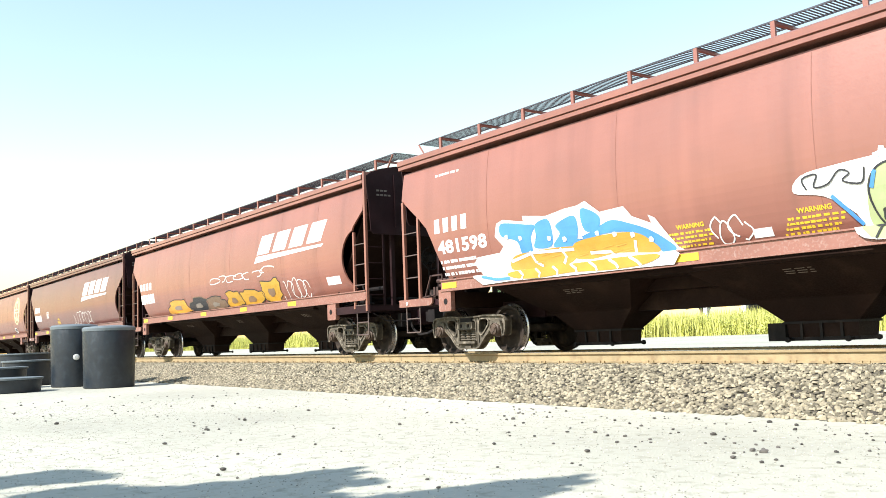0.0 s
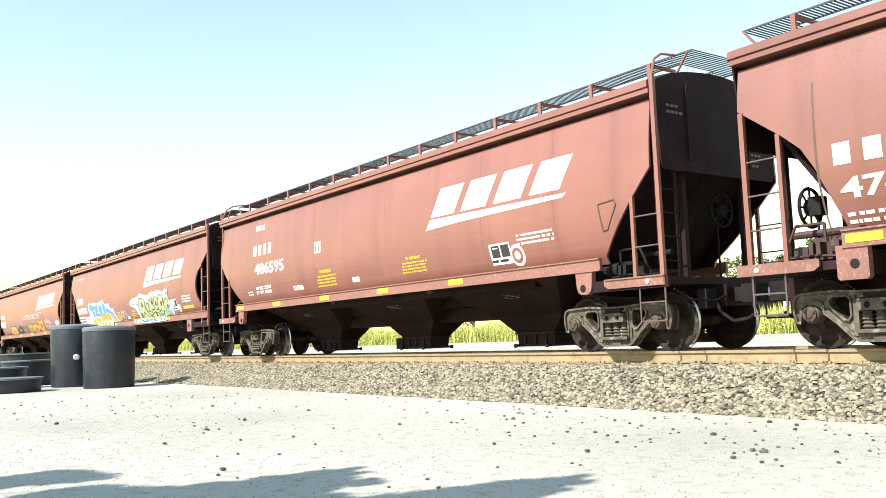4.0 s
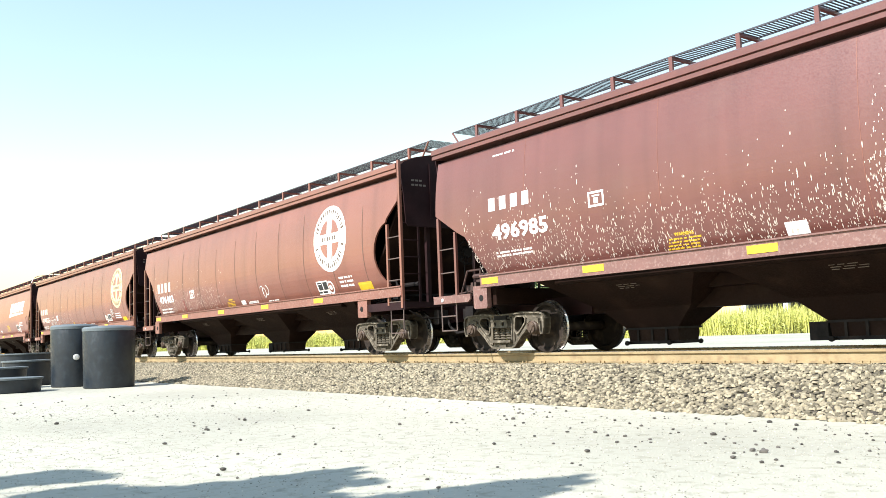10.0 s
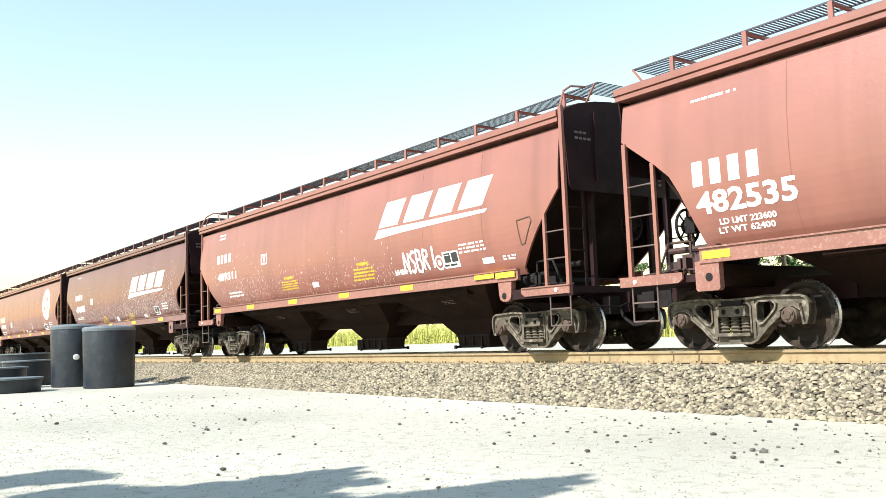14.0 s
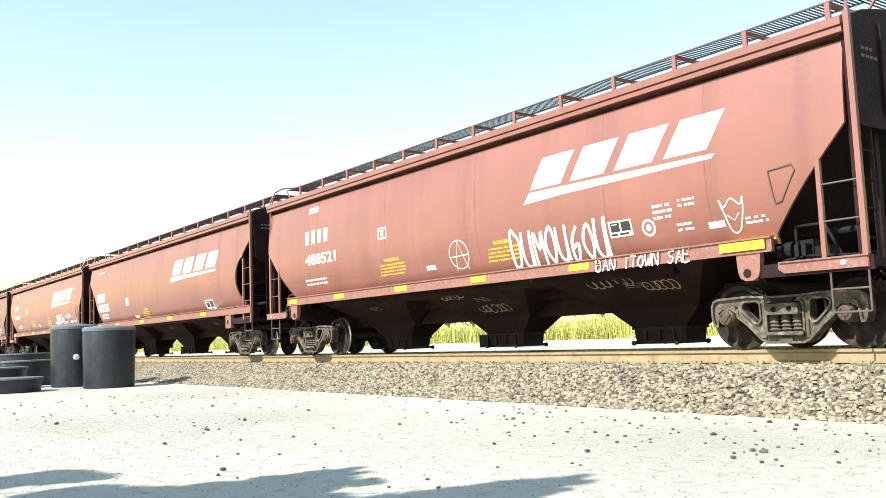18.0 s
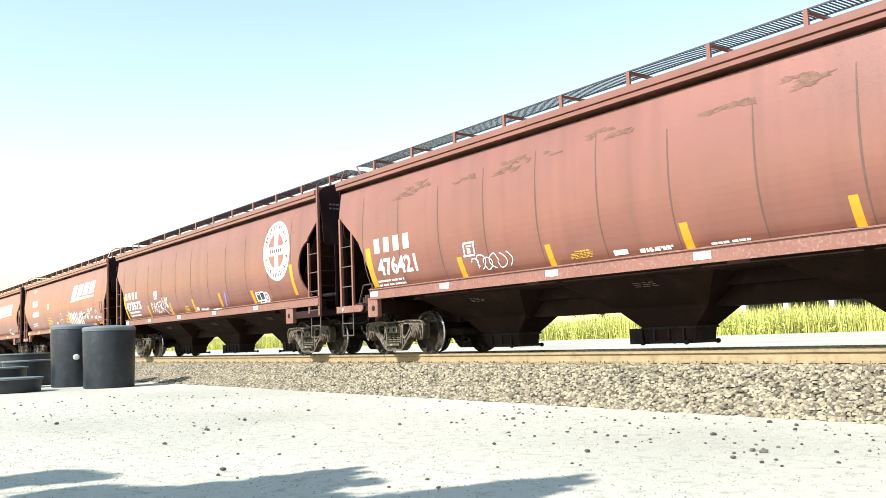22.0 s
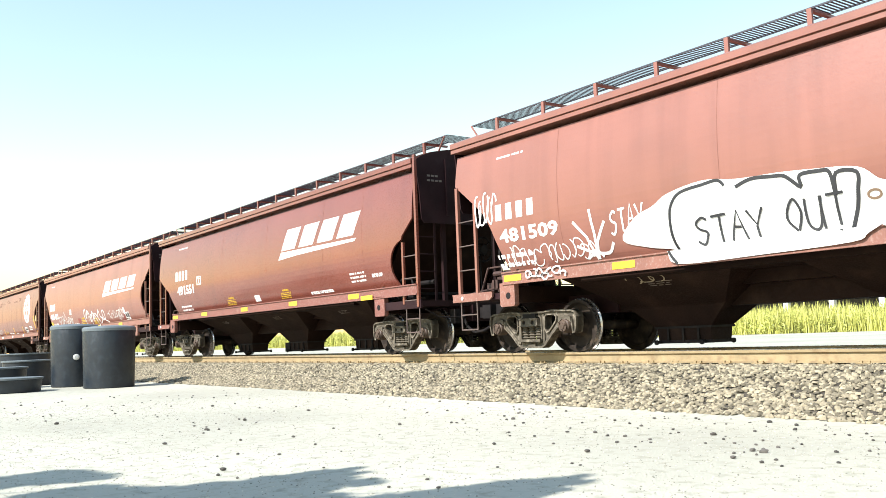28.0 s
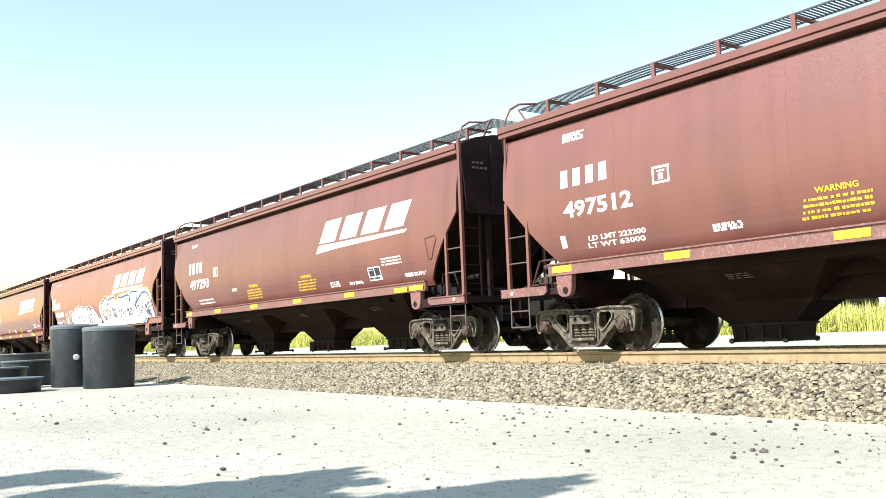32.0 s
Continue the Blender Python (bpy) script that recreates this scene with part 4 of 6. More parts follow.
def stroke(c, colour, pts, w, layer=2, name="spray_line", level=None):
    """One continuous sprayed line."""
    pts = rounded(pts)
    b = bmesh.new()
    x0, z0 = pts[0]
    pairs = []
    for k, p in enumerate(pts):
        q0, q1 = pts[max(k - 1, 0)], pts[min(k + 1, len(pts) - 1)]
        d = Vector((q1[0] - q0[0], q1[1] - q0[1]))
        d = d.normalized() if d.length > 1e-6 else Vector((1, 0))
        n = Vector((-d.y, d.x)) * (w / 2)
        pairs.append([b.verts.new((p[0] - x0 + i * n.x, 0, p[1] - z0 + i * n.y)) for i in (-1, 1)])
    for (a0, a1), (b0, b1) in zip(pairs, pairs[1:]):
        b.faces.new((a0, b0, b1, a1))
    spot(c, name, b, SPRAY[colour], x0, z0, layer, "", level)


def scrawl(c, colour, x0, z0, x1, z1, n, w, layer=2):
    """A tag: looped letters that nobody can read."""
    rnd = random.Random(int(x0 * 31 + n))
    step = (x1 - x0) / n
    for k in range(n):
        cx, cz = x0 + step * (k + 0.5), (z0 + z1) / 2 + rnd.uniform(-0.05, 0.05)
        rx, rz = step * rnd.uniform(0.45, 0.7), (z1 - z0) * rnd.uniform(0.35, 0.5)
        a0, turn = rnd.uniform(0, 6.28), rnd.choice((-1, 1)) * rnd.uniform(3.2, 6.5)
        pts = [(cx + rx * math.cos(a0 + turn * j / 9) + 0.2 * rx * math.sin(5 * j), cz + rz * math.sin(a0 + turn * j / 9)) for j in range(10)]
        stroke(c, colour, pts, w, layer)


# sprayed letters: strokes on a ten by ten field, each point two digits
STROKES = {"A": "00 59 90|24 74", "B": "00 09 68 65 05|05 65 83 60 00", "C": "98 59 16 13 50 81", "D": "00 09 58 86 83 50 00", "E": "89 09 00 80|05 65", "G": "88 59 16 13 50 83 85 55",
           "I": "50 59", "K": "00 09|89 05 80", "L": "09 00 80", "M": "00 19 54 89 90", "N": "00 19 80 99", "O": "50 13 16 59 86 83 50", "P": "00 09 78 76 04", "R": "00 09 78 76 05 35 80",
           "S": "88 59 17 35 74 72 40 01", "T": "50 59|09 99", "U": "09 02 40 72 89|89 80", "W": "09 20 55 70 99", "Y": "09 54 99|54 50", "6": "78 25 11 40 73 64 13", "!": "59 53|51 50"}


def handstyle(c, colour, text, x0, z0, x1, z1, w, layer=2, tilt=0.0, sharp=False):
    """Letters sprayed by hand, one line for each stroke; tilt is the rise for each metre."""
    rnd = random.Random(int(x0 * 37 + z0 * 11))
    step, h = (x1 - x0) / len(text), z1 - z0
    for k, ch in enumerate(text):
        if ch == " ":
            continue
        lift, grow = rnd.uniform(-0.06, 0.06) * h, rnd.uniform(1.0, 1.2)
        for line in STROKES[ch].split("|"):
            pts = []
            for q in line.split():
                x = x0 + step * (k + 0.05 + 0.092 * int(q[0]) + 0.010 * int(q[1])) + rnd.uniform(-0.03, 0.03) * step
                z = z0 + lift + h * grow * int(q[1]) / 9 + rnd.uniform(-0.03, 0.03) * h
                pts.append((x, z + tilt * (x - x0)))
            if sharp and len(pts) > 2:
                pts = [pts[0]] + [p for a, b in zip(pts, pts[1:]) for p in (((a[0] * 0.12 + b[0] * 0.88), (a[1] * 0.12 + b[1] * 0.88)), b)]
            stroke(c, colour, pts, w, layer, "spray_stroke", (z0 + z1) / 2)


def hopper_scrawl(c, x, z, w, h, n, colour="tan"):
    """Pale looped spray lines on a hopper's slope."""
    car, e = c
    rnd = random.Random(int(x * 17))
    for k in range(n):
        b = bmesh.new()
        cx, rx, rz = w * (k + 0.5) / n, w / n * rnd.uniform(0.5, 0.8), h * rnd.uniform(0.3, 0.5)
        a0, turn = rnd.uniform(0, 6.28), rnd.choice((-1, 1)) * rnd.uniform(3.5, 6.5)
        pts = [Vector((cx + rx * math.cos(a0 + turn * j / 9), 0, -h / 2 + rz * math.sin(a0 + turn * j / 9))) for j in range(10)]
        pairs = []
        for j, p in enumerate(pts):
            d = pts[min(j + 1, 9)] - pts[max(j - 1, 0)]
            n2 = Vector((-d.z, 0, d.x)).normalized() * 0.012
            pairs.append((b.verts.new(p - n2), b.verts.new(p + n2)))
        for (a0, a1), (b0, b1) in zip(pairs, pairs[1:]):
            b.faces.new((a0, b0, b1, a1))
        part("spray_line", b, SPRAY[colour], car, m=on_hopper(x - e, z))


def grab_outline(c):
    """The pressed three-cornered rib near a slanted body end."""
    e = c[1]
    x = 2 * e
    b = bmesh.new()
    pts = [(x - 1.06, 2.33), (x - 0.72, 2.36), (x - 0.68, 2.28), (x - 0.92, 1.92), (x - 1.02, 1.90), (x - 1.06, 2.33)]
    for (px, pz), (qx, qz) in zip(pts, pts[1:]):
        rod(b, (px, 0.0, pz), (qx, 0.0, qz), 0.012, 6)
    spot(c, "pressed_rib", b, SEAM, 0, 0)


def tag(c, x0, z0, x1, z1, n):
    scrawl(c, "white", x0, z0, x1, z1, n, 0.022)


def blob(c, colour, cx, cz, rx, rz, seed, layer, rough=0.10, line=None, n=26):
    rnd = random.Random(seed)
    pts = ragged(rnd, rx, rz, rough, n)
    b = bmesh.new()
    prism(b, pts, -0.0008, 0.0008)
    spot(c, "graffiti_shape", b, SPRAY[colour], cx, cz, layer)
    if line:
        stroke(c, line, [(cx + x, cz + z) for x, z in pts + pts[:1]], 0.028, layer + 1, "graffiti_outline")


def piece(c, x0, z0, x1, z1, colour):
    blob(c, colour, (x0 + x1) / 2, (z0 + z1) / 2, (x1 - x0) / 2, (z1 - z0) / 2 * 0.9, int(x0 * 9), 2, 0.13, "black" if colour != "black" else "dull")
    blob(c, "dull" if colour == "gold" else "grey", (x0 + x1) / 2, (z0 + z1) / 2 - 0.02, (x1 - x0) * 0.17, (z1 - z0) * 0.14, int(x0 * 5), 4, 0.1)


def fill(c, colour, pts, layer, name="graffiti_shape"):
    b = bmesh.new()
    pts = rounded(list(pts) + [pts[0]])[:-1] if len(pts) < 24 else pts
    x0, z0 = pts[0]
    prism(b, [(x - x0, z - z0 + 1e-5 * k) for k, (x, z) in enumerate(pts)], -0.0008, 0.0008)
    spot(c, name, b, SPRAY[colour], x0, z0, layer)


def blue_mural(c):
    """A jagged white-edged piece in blue over ochre."""
    fill(c, "white", [(2.37, 1.68), (2.52, 1.79), (3.18, 1.81), (3.32, 1.91), (3.13, 2.11), (3.21, 2.33), (3.39, 2.38), (3.94, 2.28), (3.93, 2.38), (4.51, 2.30), (4.98, 2.36), (5.27, 2.37), (5.45, 2.42), (5.75, 2.20), (6.25, 2.22), (6.39, 2.05), (6.74, 1.90), (6.70, 2.03), (6.82, 1.97), (7.11, 1.51), (7.31, 1.39), (7.2, 1.24), (6.58, 1.25), (5.04, 1.25), (3.62, 1.27), (2.82, 1.25), (2.55, 1.4)], 4)
    for pts in ([(3.25, 2.27), (3.39, 2.32), (3.94, 2.23), (4.18, 2.18), (4.05, 2.0), (3.99, 1.7), (3.74, 1.7), (3.67, 1.96), (3.28, 2.09)], [(4.19, 2.2), (4.51, 2.25), (4.58, 1.99), (4.48, 1.79), (4.08, 1.81), (4.17, 1.99)],
                [(4.69, 2.12), (5.04, 2.23), (5.18, 2.18), (5.18, 1.95), (5.0, 1.74), (4.55, 1.78), (4.76, 1.97)], [(5.27, 2.3), (5.48, 2.27), (5.68, 2.12), (5.59, 1.95), (5.31, 1.96)],
                [(5.16, 1.82), (5.59, 1.93), (5.97, 2.04), (6.32, 1.96), (6.74, 1.79), (7.07, 1.54), (7.04, 1.46), (6.84, 1.46), (6.67, 1.65), (6.31, 1.82), (5.79, 1.85), (5.3, 1.78)]):
        fill(c, "blue", pts, 6)
    for pts in ([(3.61, 1.69), (4.15, 1.74), (5.08, 1.73), (5.21, 1.61), (4.91, 1.46), (4.37, 1.46), (3.5, 1.46)], [(5.15, 1.77), (5.79, 1.83), (6.44, 1.8), (6.75, 1.62), (6.79, 1.47), (6.03, 1.53), (5.42, 1.49), (5.06, 1.55)]):
        fill(c, "gold", pts, 7)
    fill(c, "gold", [(3.55, 1.44), (3.6, 1.33), (4.2, 1.28), (5.0, 1.31), (5.9, 1.28), (6.6, 1.31), (6.78, 1.44), (5.2, 1.45)], 7)
    for k in range(7):
        stroke(c, "white", [(3.75 + 0.42 * k, 1.45), (3.85 + 0.43 * k, 1.36), (3.80 + 0.45 * k, 1.29)], 0.045, 9)
    stroke(c, "blue", [(2.7, 1.42), (3.1, 1.34), (3.5, 1.33)], 0.05, 9)
    rnd = random.Random(4)
    for pts in ([(4.07, 1.75), (4.14, 1.56), (4.29, 1.47)], [(4.82, 1.73), (4.91, 1.58), (4.80, 1.47)], [(5.5, 1.58), (5.93, 1.56), (6.02, 1.47)], [(6.46, 1.68), (6.40, 1.47)], [(3.5, 1.62), (4.1, 1.72), (5.1, 1.68)]):
        stroke(c, "white", pts, 0.05, 9)
    for k in range(10):
        x = 3.4 + 0.37 * k
        blob(c, "white" if k % 3 else "sky", x, 2.10 - 0.045 * k + rnd.uniform(-0.06, 0.06), 0.045, 0.04, k, 9, 0.1, n=9)
    for k in range(9):
        x, z = rnd.uniform(3.7, 6.5), rnd.uniform(1.52, 1.66)
        stroke(c, "orange", [(x, z), (x + 0.22, z + 0.02)], 0.018, 9)


def pale_mural(c):
    """A white-edged piece of pale yellow-green letters with dark outlines."""
    fill(c, "white", [(9.1, 1.98), (9.23, 2.18), (9.72, 2.24), (10.61, 2.28), (11.11, 2.24), (11.66, 2.3), (12.11, 2.34), (12.53, 2.35), (12.87, 2.26), (13.31, 2.15), (13.4, 2.02), (13.54, 1.93), (13.84, 1.91), (13.95, 1.8), (13.7, 1.67), (13.56, 1.42), (13.5, 1.26), (12.45, 1.25), (10.87, 1.25), (10.02, 1.30), (9.85, 1.62), (9.5, 1.88)], 4)
    fill(c, "lime", [(10.12, 1.30), (10.06, 1.85), (10.21, 2.13), (10.56, 2.19), (10.9, 2.06), (11.25, 2.02), (11.65, 2.13), (12.2, 2.15), (12.38, 2.12), (12.73, 2.23), (12.9, 2.08), (13.24, 2.06), (13.39, 1.99), (13.2, 1.73), (13.44, 1.50), (13.3, 1.30), (12.4, 1.28), (11.2, 1.28)], 5)
    for x in (10.45, 11.05, 11.9, 12.55, 13.1):
        blob(c, "white", x, 1.36, 0.12, 0.05, int(x * 7), 7, 0.12, n=9)
    for k, pts in enumerate(([(10.16, 1.46), (10.06, 1.85), (10.21, 2.13), (10.56, 2.17), (10.89, 2.05), (10.83, 1.8), (11.21, 1.50), (11.3, 1.46), (10.96, 1.46), (10.65, 1.63), (10.44, 1.62), (10.38, 1.46)], [(10.92, 1.85), (11.13, 1.96), (11.32, 1.89), (11.27, 1.7), (11.03, 1.67)],
                [(11.25, 2.0), (11.65, 2.11), (11.83, 2.02), (11.71, 1.9), (11.81, 1.73), (11.46, 1.71), (11.38, 1.61), (11.23, 1.73)], [(11.91, 2.11), (12.2, 2.13), (12.26, 1.89), (12.14, 1.72), (11.92, 1.72), (11.86, 1.91)],
                [(12.2, 1.64), (12.38, 2.1), (12.73, 2.21), (12.89, 2.06), (12.83, 1.82), (13.25, 1.46), (13.0, 1.48), (12.75, 1.63), (12.54, 1.48), (12.48, 1.66)], [(12.9, 1.89), (13.24, 2.04), (13.39, 1.99), (13.32, 1.81), (13.15, 1.73), (13.44, 1.50), (13.3, 1.48), (12.95, 1.71)],
                [(11.36, 1.46), (11.53, 1.54), (11.91, 1.61), (12.26, 1.53), (12.36, 1.46)])):
        fill(c, "lime", pts, 6)
        stroke(c, "black", pts + pts[:1], 0.026, 8, "graffiti_outline")
    for x, z in ((10.50, 1.93), (11.62, 1.98), (12.06, 1.92), (12.62, 1.88), (11.95, 1.53), (10.33, 1.55)):
        blob(c, "dull", x, z, 0.05, 0.07, int(x * 9), 9, 0.1, "black", n=9)
    for k, x in enumerate((10.16, 10.42, 10.95, 11.36, 11.7, 12.1, 12.5, 12.8, 13.1, 13.3)):
        stroke(c, "black", [(x, 1.455), (x + (0.06 if k % 2 else -0.05), 1.38), (x + (0.16 if k % 3 else -0.1), 1.30)], 0.026, 9, "graffiti_outline")
    stroke(c, "blue", [(10.6, 1.40), (11.2, 1.32), (11.9, 1.36), (12.4, 1.31)], 0.05, 8)
    rnd = random.Random(6)
    for k in range(22):
        x = 10.1 + 0.15 * k + rnd.uniform(-0.05, 0.05)
        z = 2.22 + 0.04 * math.sin(k * 0.7)
        blob(c, "white" if k % 3 else "sky", x, z + rnd.uniform(0.0, 0.05), rnd.uniform(0.04, 0.10), rnd.uniform(0.04, 0.09), k + 300, 5, 0.2, n=14)
    for pts in ([(9.64, 1.87), (9.80, 1.68), (9.95, 1.48)], [(13.53, 1.76), (13.25, 1.7), (13.45, 1.56), (13.6, 1.46)], [(10.05, 1.9), (10.12, 2.1)], [(12.3, 1.5), (12.7, 1.5)]):
        stroke(c, "blue", pts, 0.05, 9)
    stroke(c, "black", [(9.22, 2.0), (9.18, 2.14), (9.38, 2.17), (9.32, 2.02), (9.51, 2.03), (9.67, 2.17), (9.8, 2.12), (9.7, 2.04), (9.93, 1.98), (9.99, 2.16)], 0.022, 8)


def soft_edge(c, colour, pts, w, seed, layer):
    """Overspray along a painted edge: a band of uneven width."""
    rnd = random.Random(seed)
    for (x0, z0), (x1, z1) in zip(pts, pts[1:]):
        n = max(2, int(math.hypot(x1 - x0, z1 - z0) / 0.14))
        for k in range(n):
            t = (k + 0.5) / n
            blob(c, colour, x0 + (x1 - x0) * t, z0 + (z1 - z0) * t, w * rnd.uniform(0.8, 1.3), w * rnd.uniform(0.6, 1.2), seed + k, layer, 0.1, n=9)


def bubble(c):
    """White rounded throw-up with a black outline and a scrawl over it."""
    fill(c, "white", [(4.02, 1.71), (4.35, 2.02), (4.72, 2.14), (5.02, 2.28), (5.65, 2.37), (6.2, 2.30), (6.77, 2.28), (7.3, 2.24), (7.87, 2.17), (8.11, 1.99), (8.30, 1.92), (8.5, 1.72), (8.85, 1.61), (8.6, 1.50), (8.3, 1.50), (7.98, 1.36), (7.76, 1.27), (6.5, 1.24), (5.18, 1.24), (4.97, 1.46), (4.5, 1.55)], 4)
    stroke(c, "black", [(5.18, 1.24), (5.05, 1.40), (4.98, 1.62), (5.0, 1.9), (5.07, 2.11), (5.25, 2.26), (5.64, 2.31), (5.9, 2.33), (6.0, 2.24)], 0.045, 6, "graffiti_outline")
    stroke(c, "black", [(6.1, 2.20), (6.35, 2.27), (6.67, 2.25), (6.85, 2.22), (7.05, 2.05), (7.05, 2.20), (7.3, 2.21), (7.45, 2.17), (7.48, 1.88)], 0.05, 6, "graffiti_outline")
    stroke(c, "black", [(7.56, 1.90), (7.60, 2.14), (7.86, 2.11), (7.84, 1.9), (7.78, 1.68), (7.64, 1.43)], 0.05, 6, "graffiti_outline")
    stroke(c, "dull", [(8.02 + 0.08 * math.cos(k * 0.7), 1.82 + 0.05 * math.sin(k * 0.7)) for k in range(10)], 0.03, 6)
    handstyle(c, "black", "STAY OUT", 5.43, 1.47, 7.72, 1.82, 0.036, 8, 0.018)
    for k, (x, z) in enumerate(((8.25, 1.55), (8.45, 1.6), (8.1, 1.45), (8.6, 1.56))):
        scrawl(c, "white", x - 0.2, z - 0.12, x + 0.25, z + 0.12, 4, 0.025, 5)


def wall(c):
    """A long white piece with an amber glow, blue letter tops and scrawled words."""
    top = [(8.86, 2.02), (8.88, 2.18), (9.06, 2.27), (9.6, 2.40), (10.02, 2.52), (10.16, 2.40), (10.28, 2.46), (10.7, 2.49), (11.05, 2.47), (11.18, 2.28), (11.43, 2.20), (11.62, 2.42), (12.0, 2.44), (12.6, 2.47), (13.01, 2.46), (13.3, 2.54), (13.7, 2.57), (14.34, 2.55), (14.94, 2.52), (15.3, 2.44), (15.55, 2.32), (15.62, 2.1)]
    soft_edge(c, "glow", top, 0.09, 7, 3)
    fill(c, "white", top + [(15.64, 1.85), (15.60, 1.60), (15.40, 1.28), (12.5, 1.28), (9.0, 1.28), (8.94, 1.65)], 5)
    for k, (x, z, rx, rz) in enumerate(((11.2, 1.62, 0.5, 0.10), (12.4, 1.9, 0.3, 0.14), (13.4, 1.7, 0.35, 0.12), (14.7, 1.45, 0.4, 0.06), (10.1, 1.9, 0.3, 0.12))):
        blob(c, "cream", x, z, rx, rz, 130 + k, 6, 0.12)
    for pts in ([(9.19, 2.11), (9.17, 2.24), (9.6, 2.38), (9.97, 2.49), (10.14, 2.16)], [(10.28, 2.17), (10.27, 2.36), (10.7, 2.41), (11.01, 2.43), (11.07, 2.30), (11.02, 2.19)],
                [(11.65, 2.23), (11.69, 2.39), (12.19, 2.37), (12.6, 2.40), (13.04, 2.39), (13.12, 2.16), (13.3, 2.47), (13.59, 2.50), (14.06, 2.46), (14.08, 2.34), (13.85, 2.10), (13.70, 1.94), (13.62, 2.02)],
                [(13.70, 1.96), (13.95, 2.08), (14.22, 2.20), (14.5, 2.32), (14.76, 2.40), (15.17, 2.37), (15.42, 2.24), (15.52, 2.05), (15.53, 1.85)], [(15.0, 1.25), (15.25, 1.40), (15.4, 1.46)], [(9.0, 1.30), (9.08, 1.42)]):
        stroke(c, "navy", pts, 0.06, 8, "graffiti_outline")
    handstyle(c, "black", "STAY", 9.03, 1.74, 9.72, 1.99, 0.036, 9, 0.07)
    handstyle(c, "black", "OUT!", 9.43, 1.54, 10.0, 1.70, 0.036, 9, 0.053)
    handstyle(c, "black", "STAY OUT!", 9.90, 1.59, 11.46, 1.92, 0.036, 9, 0.026)
    handstyle(c, "black", "STAY OUT!", 11.63, 1.60, 13.55, 1.84, 0.036, 9, 0.009)
    handstyle(c, "black", "STAY OUT", 13.85, 1.53, 15.50, 1.88, 0.036, 9, 0.053)
    handstyle(c, "navy", "TMR", 15.02, 1.42, 15.46, 1.66, 0.03, 9, 0.035)
    hopper_scrawl(c, 11.9, 1.20, 1.75, 0.34, 9, "cream")
    hopper_scrawl(c, 3.6, 1.22, 0.7, 0.3, 3)


def art_a(c):
    mark(c, 1.2, 2.30, 2.5, 2.60)
    herald(c, 13.2, 2.9, 14.8, 2.7, "worn")
    panel(c, 13.2, 1.5, 13.8, 1.8)
    chips(c, 2.0, 1.5, 7.0, 2.2, 120)


def art_b(c):
    mark(c, 1.2, 2.40, 2.4, 2.68)
    number(c, 1.2, 1.95, 2.7, 2.25, "")
    logo(c, 10.7, 2.55, 15.0, 3.25)
    panel(c, 3.9, 2.05, 4.3, 2.35)
    warning(c, 6.0, 1.6, 6.6, 1.95)
    tag(c, 9.0, 1.5, 12.5, 2.1, 8)


def art_c(c):
    mark(c, 1.00, 2.43, 2.36, 2.68)
    number(c, 1.06, 1.94, 2.54, 2.27, "")
    logo(c, 11.09, 2.57, 15.35, 3.20)
    piece(c, 3.84, 1.38, 5.76, 1.92, "orange")
    piece(c, 5.90, 1.37, 7.49, 1.89, "black")
    piece(c, 7.33, 1.36, 8.84, 1.84, "dull")
    piece(c, 8.96, 1.34, 10.10, 1.93, "gold")
    piece(c, 10.03, 1.32, 11.51, 1.90, "gold")
    piece(c, 11.49, 1.34, 12.68, 2.11, "gold")
    tag(c, 7.83, 2.20, 12.18, 2.42, 7)
    tag(c, 12.75, 1.41, 14.27, 1.96, 5)
    plate(c, 15.19, 1.67, 15.83, 1.86)


def art_d(c):
    bars(c, 1.26, 3.48, 2.03, 3.57, 1)
    mark(c, 1.19, 2.38, 2.34, 2.66)
    number(c, 1.27, 1.95, 2.81, 2.22, "481598")
    bars(c, 1.40, 1.49, 2.53, 1.85, 3)
    blue_mural(c)
    warning(c, 7.05, 1.47, 7.86, 1.81)
    tag(c, 7.81, 1.47, 8.43, 1.81, 4)
    plate(c, 8.49, 1.48, 8.78, 1.60)
    warning(c, 8.98, 1.45, 9.77, 1.79)
    pale_mural(c)
    logo(c, 10.68, 2.57, 15.00, 3.20)
    panel(c, 13.66, 1.58, 14.14, 1.95)
    ring(c, 14.19, 1.54, 14.45, 1.72)
    bars(c, 14.64, 1.79, 15.39, 2.04, 3)
    yellow(c, 14.68, 1.58, 15.64, 1.66)


def art_e(c):
    grab_outline(c)
    bars(c, 2.50, 3.43, 3.05, 3.59, 3)
    mark(c, 2.37, 2.76, 3.61, 3.05)
    number(c, 2.41, 2.23, 4.23, 2.55, "486595")
    load(c, 2.38, 1.70, 3.38, 1.91, "LD LMT 222800", "LT WT 63200")
    bars(c, 1.88, 1.68, 2.19, 1.82, 2)
    panel(c, 5.94, 2.50, 6.26, 2.77)
    warning(c, 6.00, 1.65, 6.95, 2.06)
    plate(c, 7.68, 1.66, 8.00, 1.77)
    bars(c, 4.70, 1.66, 5.23, 1.78, 3)
    logo(c, 10.72, 2.49, 15.02, 3.19)
    panel(c, 12.73, 1.60, 13.31, 1.98)
    ring(c, 13.29, 1.59, 13.68, 1.85)
    warning(c, 9.79, 1.68, 10.70, 2.02)
    bars(c, 13.48, 1.88, 14.43, 2.10, 3)


